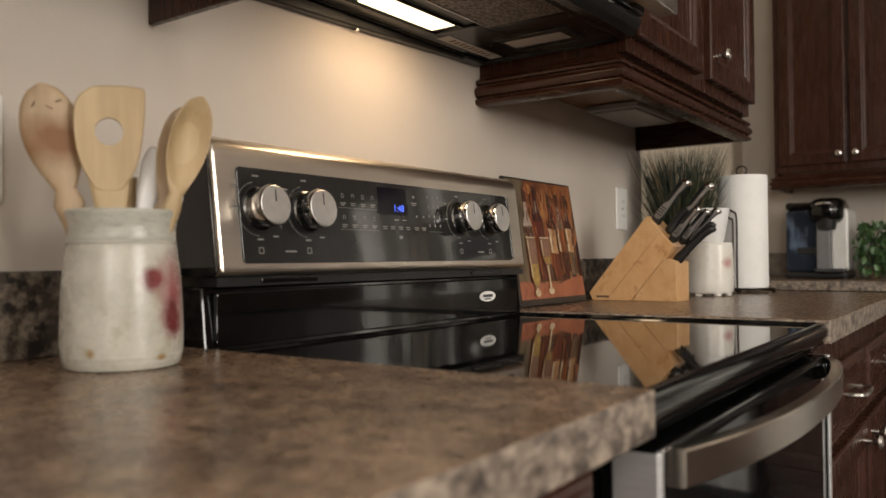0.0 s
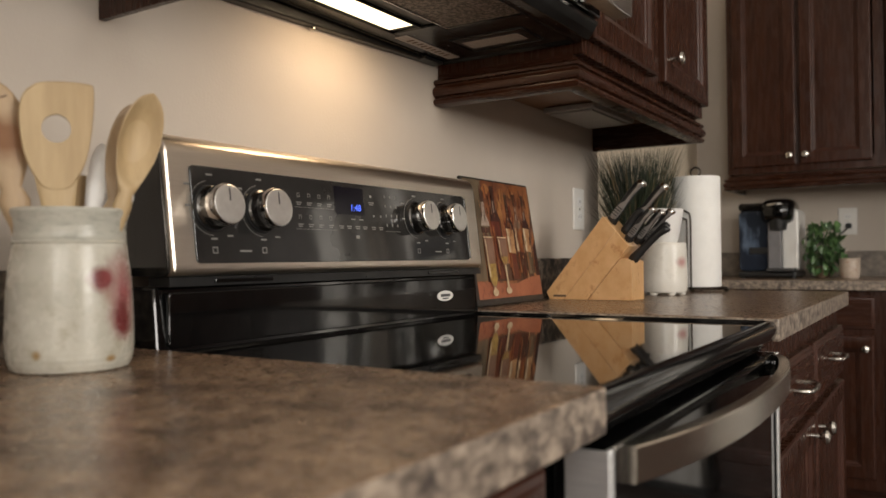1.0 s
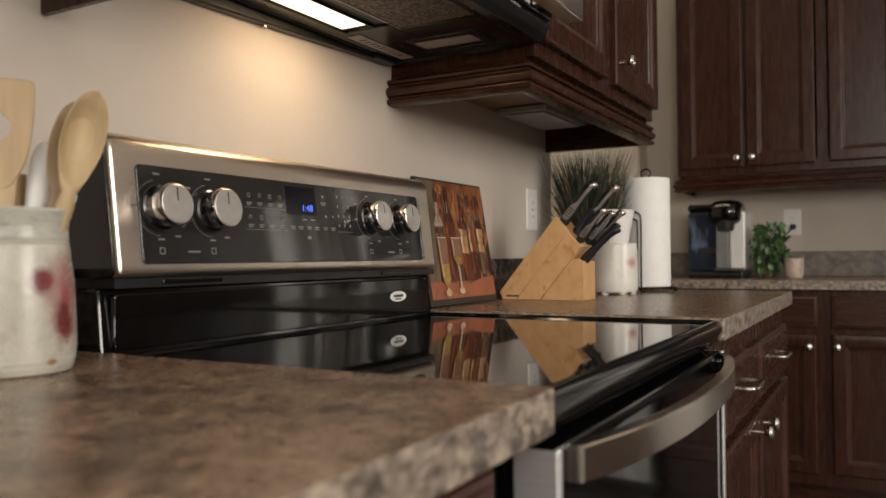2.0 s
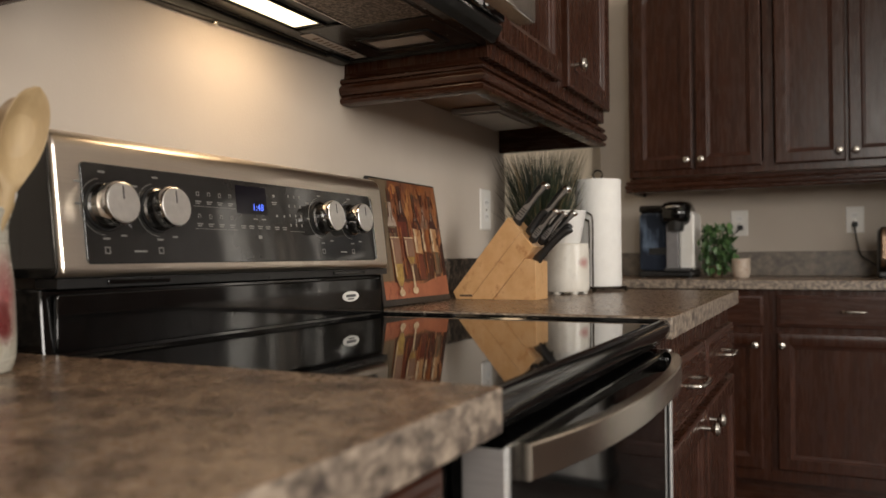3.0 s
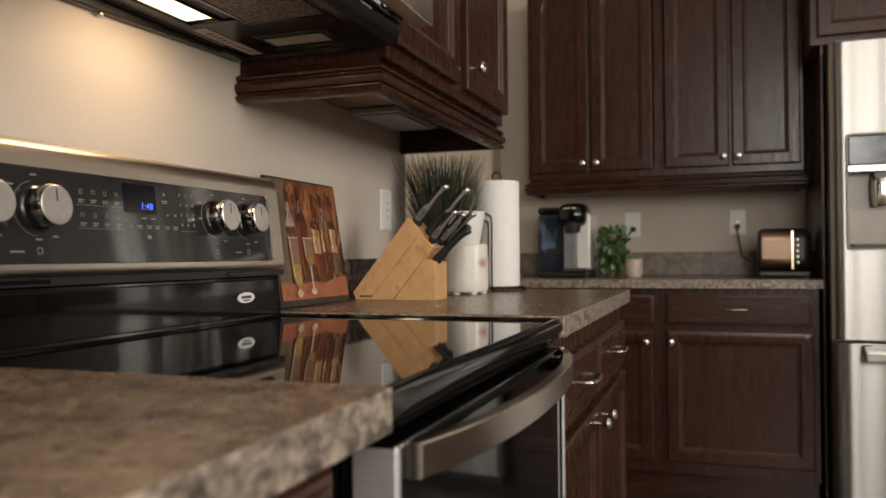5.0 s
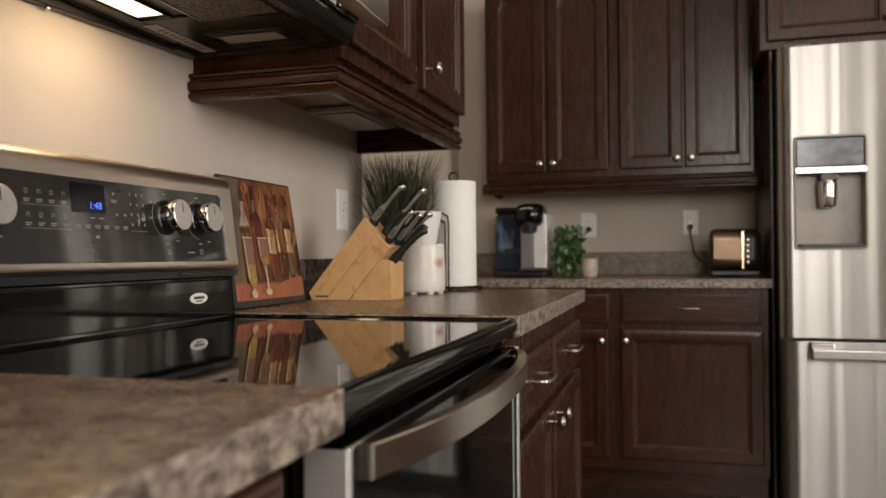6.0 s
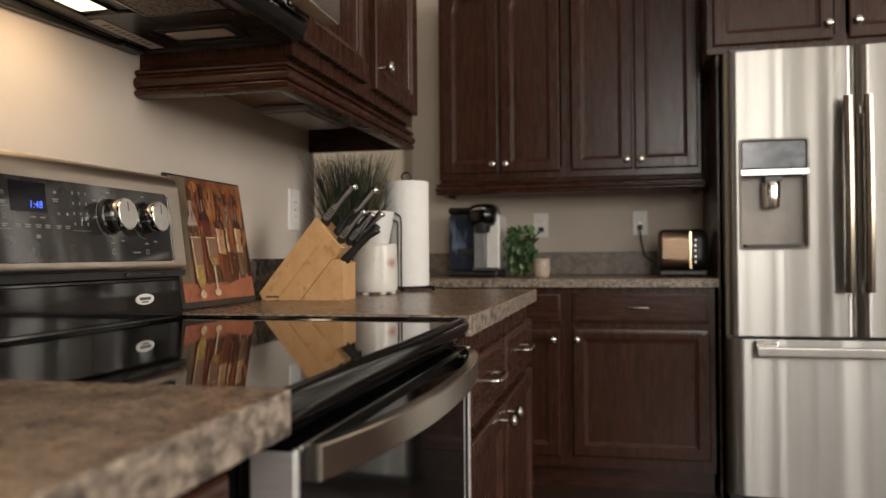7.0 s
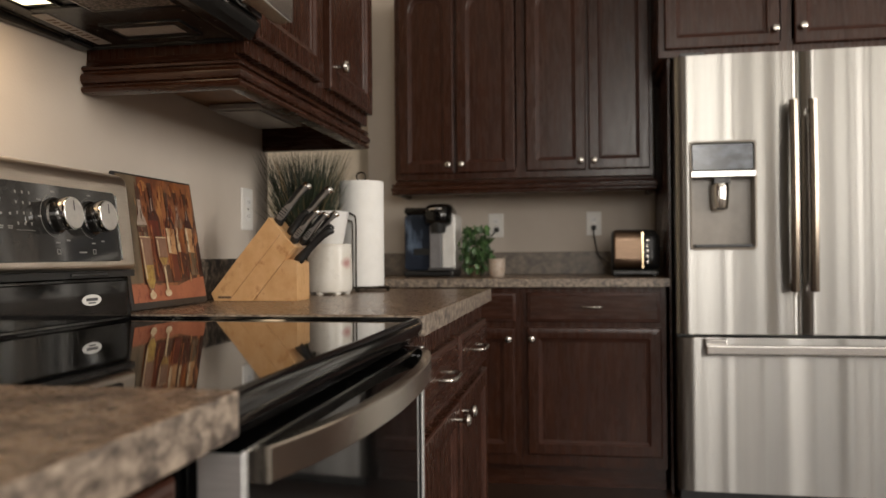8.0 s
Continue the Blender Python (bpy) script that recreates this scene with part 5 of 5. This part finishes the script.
def warmer():
    x, y = 0.236, 1.480
    ob = thing("wax_warmer", (x, y, ZT), "pale glazed pottery wax warmer with white dish", "wax warmer")
    m = Matrix.Translation((x, y, ZT))
    body = part("body", lathe([(0.050, 0.0065), (0.057, 0.008), (0.0605, 0.016), (0.0612, 0.040), (0.0605, 0.080), (0.0595, 0.118), (0.0585, 0.126), (0.0585, 0.133), (0.0555, 0.137), (0.050, 0.136)], 48, m), GLAZE_B, ob)
    for k in range(6):
        a = k * math.pi / 3 + 0.2
        part("foot", lathe([(0.009, 0), (0.011, 0.003), (0.010, 0.0072)], 12, m @ Matrix.Translation((0.045 * math.cos(a), 0.045 * math.sin(a), 0))), GLAZE_B, ob)
    part("dish", lathe([(0.034, 0.137), (0.038, 0.142), (0.049, 0.20), (0.0530, 0.224), (0.0515, 0.2255), (0.0475, 0.20), (0.036, 0.145)], 48, m), WHITE, ob, "white flared wax dish")


warmer()


def towel_stand():
    x, y = 0.265, 1.700
    ob = thing("paper_towel_holder", (x, y, ZT), "dark bronze wire paper towel holder", "towel holder")
    ring = [(x + 0.080 * math.cos(2 * math.pi * k / 40), y + 0.080 * math.sin(2 * math.pi * k / 40), ZT + 0.011) for k in range(41)]
    part("base_ring", tube(ring, 0.003, 8), WIRE, ob)
    part("cross_bar", tube([(x - 0.08, y, ZT + 0.011), (x + 0.08, y, ZT + 0.011)], 0.003, 8), WIRE, ob)
    part("rod", tube([(x, y, ZT + 0.008), (x, y, ZT + 0.330)], 0.003, 8), WIRE, ob)
    loop = [(x + 0.014 * math.sin(a), y, ZT + 0.342 - 0.013 * math.cos(a)) for a in [2 * math.pi * k / 24 for k in range(25)]]
    part("finial_loop", tube(loop, 0.0026, 8), WIRE, ob)
    for k in range(4):
        a = k * math.pi / 2 + 0.1
        part("foot", lathe([(0.002, 0.0001), (0.0065, 0.003), (0.007, 0.007), (0.002, 0.0115)], 14, Matrix.Translation((x + 0.080 * math.cos(a), y + 0.080 * math.sin(a), ZT))), WIRE, ob)
    ay = y - 0.077
    for r, top in ((0.034, 0.232), (0.024, 0.213)):
        c = x - 0.030
        pts = [(c + r, ay, ZT + 0.011), (c + r, ay, ZT + 0.10), (c + r, ay, ZT + top - r * 0.8), (c + r * 0.72, ay, ZT + top - 0.008), (c, ay, ZT + top), (c - r * 0.72, ay, ZT + top - 0.008), (c - r, ay, ZT + top - r * 0.8), (c - r, ay, ZT + 0.10), (c - r, ay, ZT + 0.011)]
        part("tension_arm", tube(smooth_path(pts, 6), 0.0026, 8), WIRE, ob)
    z0, z1 = ZT + 0.0145, ZT + 0.326
    roll = solid("paper_towel_roll", lathe([(0.020, z0), (0.0655, z0), (0.0668, z0 + 0.003), (0.0668, z1 - 0.003), (0.0655, z1), (0.022, z1), (0.020, z1 - 0.004)], 56, Matrix.Translation((x, y, 0))), PAPER,
                 "full white paper towel roll on its stand", "paper towels", at=(x, y, z0))
    part("cardboard_core", lathe([(0.0185, z0 + 0.002), (0.0192, z0 + 0.002), (0.0192, z1 + 0.001), (0.0150, z1 + 0.001), (0.0150, z1 - 0.002)], 32, Matrix.Translation((x, y, 0))), POT_BROWN, roll, "brown cardboard core")
    return roll


towel_stand()


def grass_plant():
    x, y = 0.135, 1.585
    rnd = random.Random(4)
    ob = thing("grass_plant", (x, y, ZT), "dark green bushy ornamental grass in a pot", "plant")
    part("pot", lathe([(0.036, 0.0), (0.040, 0.002), (0.050, 0.075), (0.053, 0.080), (0.051, 0.086), (0.046, 0.084), (0.044, 0.06)], 32, Matrix.Translation((x, y, ZT))), POT_BROWN, ob, "small brown woven pot")
    for name, material, count, seed in (("grass", GRASS, 860, 1), ("dry_grass", STRAW, 110, 2)):
        rnd = random.Random(seed)
        bm = bmesh.new()
        for i in range(count):
            a = rnd.uniform(0, 2 * math.pi)
            r0 = 0.040 * math.sqrt(rnd.random())
            spread = rnd.uniform(0.005, 0.135) + (0.075 if rnd.random() < 0.25 else 0)
            h = rnd.uniform(0.20, 0.405) - spread * 0.25
            b = Vector((x + r0 * math.cos(a), y + r0 * math.sin(a), ZT + 0.062))
            lean = a + rnd.uniform(-0.7, 0.7)
            tip = b + Vector((math.cos(lean) * spread * rnd.uniform(0.7, 1.25), math.sin(lean) * spread * rnd.uniform(0.5, 0.9), 0))
            tip.z = min(ZT + 0.062 + h, 1.316)
            tip.x, tip.y = max(tip.x, 0.006 if tip.y < 1.64 else -0.15), min(tip.y, 1.72)
            tip.x = min(tip.x, x + 0.085 + 0.055 * rnd.random())
            mid = (b + tip) / 2
            mid.x, mid.y = b.x + (tip.x - b.x) * rnd.uniform(0.0, 0.42) + rnd.uniform(-0.012, 0.012), b.y + (tip.y - b.y) * rnd.uniform(0.0, 0.42) + rnd.uniform(-0.012, 0.012)
            side = Vector((-math.sin(a + rnd.uniform(-1, 1)), math.cos(a), 0)).normalized() * rnd.uniform(0.0013, 0.0032)
            prev = None
            for s in range(6):
                t = s / 5
                p = b * (1 - t) ** 2 + mid * 2 * t * (1 - t) + tip * t * t
                wdt = side * (1 - t ** 2.2 * 0.92)
                row = [bm.verts.new(p - wdt), bm.verts.new(p + Vector((wdt.y, -wdt.x, 0)) * 0.5), bm.verts.new(p + wdt)]
                if prev:
                    for j in range(2):
                        bm.faces.new((prev[j], prev[j + 1], row[j + 1], row[j]))
                    bm.faces.new((prev[2], prev[0], row[0], row[2]))
                prev = row
        tagged(part(name, bm, material, ob), kind="stuff")


grass_plant()


def cabinet_lamp():
    ob = thing("cabinet_lamp", (0.090, 1.34, 1.3895), "flat unlit under-cabinet lamp with frosted cover", "lamp")
    part("housing", box(0.024, 0.158, 1.20, 1.485, 1.3765, 1.3895, 0.002), FROST, ob)
    part("cover", box(0.034, 0.148, 1.215, 1.470, 1.3715, 1.3763, 0.002), FROST, ob)


cabinet_lamp()


# ---- on the far worktop ----
def coffee_maker():
    ob = thing("coffee_maker", (0.205, 3.20, ZT), "black and silver pod coffee maker with water tank", "coffee maker")
    z = ZT
    part("base", box(0.085, 0.325, 3.08, 3.34, z + 0.004, z + 0.030, 0.008), BLACK, ob)
    for x in (0.10, 0.31):
        for y in (3.10, 3.32):
            part("foot", lathe([(0.01, 0), (0.01, 0.0045)], 10, Matrix.Translation((x, y, z))), BLACK, ob)
    part("water_tank", prism(rounded(0.078, 0.205, z + 0.0305, z + 0.300, 0.020), facing_y(3.33), 0.20, bevel=0.008), TANK, ob, "smoky blue water tank")
    part("tank_lid", prism(rounded(0.078, 0.206, z + 0.3005, z + 0.334, 0.015), facing_y(3.332), 0.204, bevel=0.010), GLASS_BLACK, ob)
    part("tank_band", box(0.125, 0.2065, 3.1235, 3.140, z + 0.106, z + 0.136, 0.003), BLACK, ob)
    part("column", prism(rounded(0.2075, 0.262, z + 0.0305, z + 0.255, 0.006), facing_y(3.30), 0.20, bevel=0.004), MID_GREY, ob)
    part("side_panel", prism(rounded(0.2625, 0.330, z + 0.032, z + 0.302, 0.018), facing_y(3.33), 0.215, bevel=0.008), SILVER, ob, "silver side panel")
    n = 20
    loops = []
    for x, s in ((0.176, 0.50), (0.184, 0.76), (0.200, 0.93), (0.225, 1.0), (0.272, 1.0), (0.296, 0.93), (0.309, 0.78), (0.315, 0.55)):
        loop = []
        for k in range(n):
            a = 2 * math.pi * k / n
            loop.append(Vector((x, 3.180 + 0.130 * s * math.copysign(abs(math.cos(a)) ** 0.75, math.cos(a)), z + 0.292 + 0.060 * s * math.copysign(abs(math.sin(a)) ** 0.75, math.sin(a)))))
        loops.append(loop)
    part("brew_head", loft(loops), GLASS_BLACK, ob, "glossy black rounded brew head")
    part("brew_spout", lathe([(0.020, 0), (0.034, 0.004), (0.042, 0.045), (0.044, 0.085)], 24, Matrix.Translation((0.250, 3.105, z + 0.208))), BLACK, ob)
    part("handle", tube(smooth_path([(0.212, 3.082, z + 0.312), (0.222, 3.054, z + 0.320), (0.248, 3.044, z + 0.322), (0.274, 3.054, z + 0.320), (0.284, 3.082, z + 0.312)], 5), 0.007, 10), CHROME, ob, "chrome lift handle")
    part("drip_tray", box(0.208, 0.322, 3.045, 3.165, z + 0.0305, z + 0.045, 0.005), DARK_GREY, ob)


coffee_maker()


def ivy():
    x, y = 0.425, 3.14
    ob = thing("ivy_plant", (x, y, ZT), "small green leafy ivy in a dark pot", "plant")
    part("pot", lathe([(0.024, 0), (0.027, 0.002), (0.033, 0.045), (0.034, 0.05), (0.030, 0.049), (0.028, 0.04)], 24, Matrix.Translation((x - 0.01, y + 0.02, ZT))), POT_BROWN, ob)
    rnd = random.Random(8)
    stems = bmesh.new()
    for i in range(12):
        a = rnd.uniform(0, 6.28)
        q = (x + 0.05 * math.cos(a), y + 0.05 * math.sin(a), ZT + rnd.uniform(0.10, 0.21))
        stems = tube(smooth_path([(x - 0.01, y + 0.02, ZT + 0.042), ((x + q[0]) / 2, (y + q[1]) / 2, q[2] + 0.01), q], 4), 0.0012, 5, stems)
    part("stems", stems, GRASS, ob)
    for i in range(190):
        bm = bmesh.new()
        t = rnd.random()
        a = rnd.uniform(0, 2 * math.pi)
        rr = 0.086 * math.sqrt(rnd.random())
        zz = ZT + 0.018 + 0.215 * t
        lim = 1.0 - 0.45 * max(0, t - 0.5)
        c = Vector((x + rr * lim * math.cos(a) + (0.022 if t < 0.3 else 0), y + rr * lim * math.sin(a), zz))
        s = rnd.uniform(0.013, 0.022)
        pts = [(0, -1, 0), (0.45, -0.75, 0.12), (0.75, -0.1, 0.22), (0.45, 0.55, 0.16), (0, 1.15, -0.12), (-0.45, 0.55, 0.16), (-0.75, -0.1, 0.22), (-0.45, -0.75, 0.12)]
        m = Matrix.LocRotScale(c, Euler((rnd.uniform(0.5, 1.7), rnd.uniform(-0.5, 0.5), rnd.uniform(-1.4, 1.4))), (s, s, s))
        mid = [bm.verts.new(m @ Vector((0, k, -0.02))) for k in (-0.75, 0.0, 0.6)]
        vs = [bm.verts.new(m @ Vector(p)) for p in pts]
        bm.faces.new((vs[0], vs[1], mid[0])), bm.faces.new((vs[1], vs[2], mid[1], mid[0])), bm.faces.new((vs[2], vs[3], mid[2], mid[1])), bm.faces.new((vs[3], vs[4], mid[2]))
        bm.faces.new((vs[0], mid[0], vs[7])), bm.faces.new((vs[7], mid[0], mid[1], vs[6])), bm.faces.new((vs[6], mid[1], mid[2], vs[5])), bm.faces.new((vs[5], mid[2], vs[4]))
        part("leaf", bm, LEAF, ob)


ivy()


def little_pot():
    ob = thing("little_pot", (0.526, 3.12, ZT), "small pale pink pottery cup with worn glaze", "pot")
    m = Matrix.Translation((0.526, 3.12, ZT))
    part("cup", lathe([(0.030, 0), (0.033, 0.002), (0.039, 0.020), (0.0405, 0.045), (0.0395, 0.070), (0.0375, 0.080), (0.0355, 0.079), (0.0375, 0.045), (0.030, 0.01)], 36, m), TERRACOTTA, ob)
    part("rim_band", lathe([(0.0380, 0.073), (0.0405, 0.075), (0.0405, 0.083), (0.0380, 0.085)], 36, m, None, False, False), TERRACOTTA, ob)


little_pot()


def toaster():
    ob = thing("toaster", (1.15, 3.13, ZT), "brushed warm steel toaster with black ends", "toaster")
    z = ZT
    part("base", box(1.058, 1.262, 3.05, 3.21, z + 0.006, z + 0.030, 0.006), BLACK, ob)
    for x in (1.075, 1.245):
        for y in (3.065, 3.195):
            part("foot", lathe([(0.008, 0), (0.008, 0.0065)], 10, Matrix.Translation((x, y, z))), BLACK, ob)
    prof = rounded(3.048, 3.212, z + 0.0305, z + 0.212, 0.050, 8)
    loops = [[Vector((x, 3.13 + (y - 3.13) * s, z + 0.03 + (q - z - 0.03) * s)) for y, q in prof] for x, s in ((1.066, 0.96), (1.072, 1.0), (1.184, 1.0), (1.190, 0.985))]
    part("shell", loft(loops), COPPER, ob)
    loops = [[Vector((x, 3.13 + (y - 3.13) * s, z + 0.03 + (q - z - 0.03) * s)) for y, q in prof] for x, s in ((1.1905, 0.98), (1.196, 1.005), (1.236, 0.995), (1.255, 0.96), (1.266, 0.86))]
    part("end_cap", loft(loops), BLACK, ob, "black control end")
    loops = [[Vector((x, 3.13 + (y - 3.13) * s, z + 0.03 + (q - z - 0.03) * s)) for y, q in prof] for x, s in ((1.0655, 0.955), (1.063, 0.97), (1.058, 0.90))]
    part("end_cap", loft(loops), BLACK, ob)
    part("trim_strip", prism(rounded(1.1855, 1.1965, z + 0.036, z + 0.200, 0.004), facing_y(3.0492), 0.004, bevel=0.0015), BRASSY, ob, "bright polished strip")
    for y in (3.10, 3.16):
        part("bread_slot", box(1.085, 1.18, y - 0.010, y + 0.010, z + 0.2105, z + 0.2135), BLACK, ob)
    for k in range(5):
        part("button", lathe([(0.0075, 0), (0.0075, 0.004), (0.004, 0.005)], 14, axes((1, 0, 0), (0, 0, 1), (0, -1, 0), (1.212, 3.0466, z + 0.065 + k * 0.024))), NICKEL, ob)
    part("lever", box(1.2665, 1.282, 3.115, 3.145, z + 0.12, z + 0.132, 0.003), BLACK, ob)


toaster()
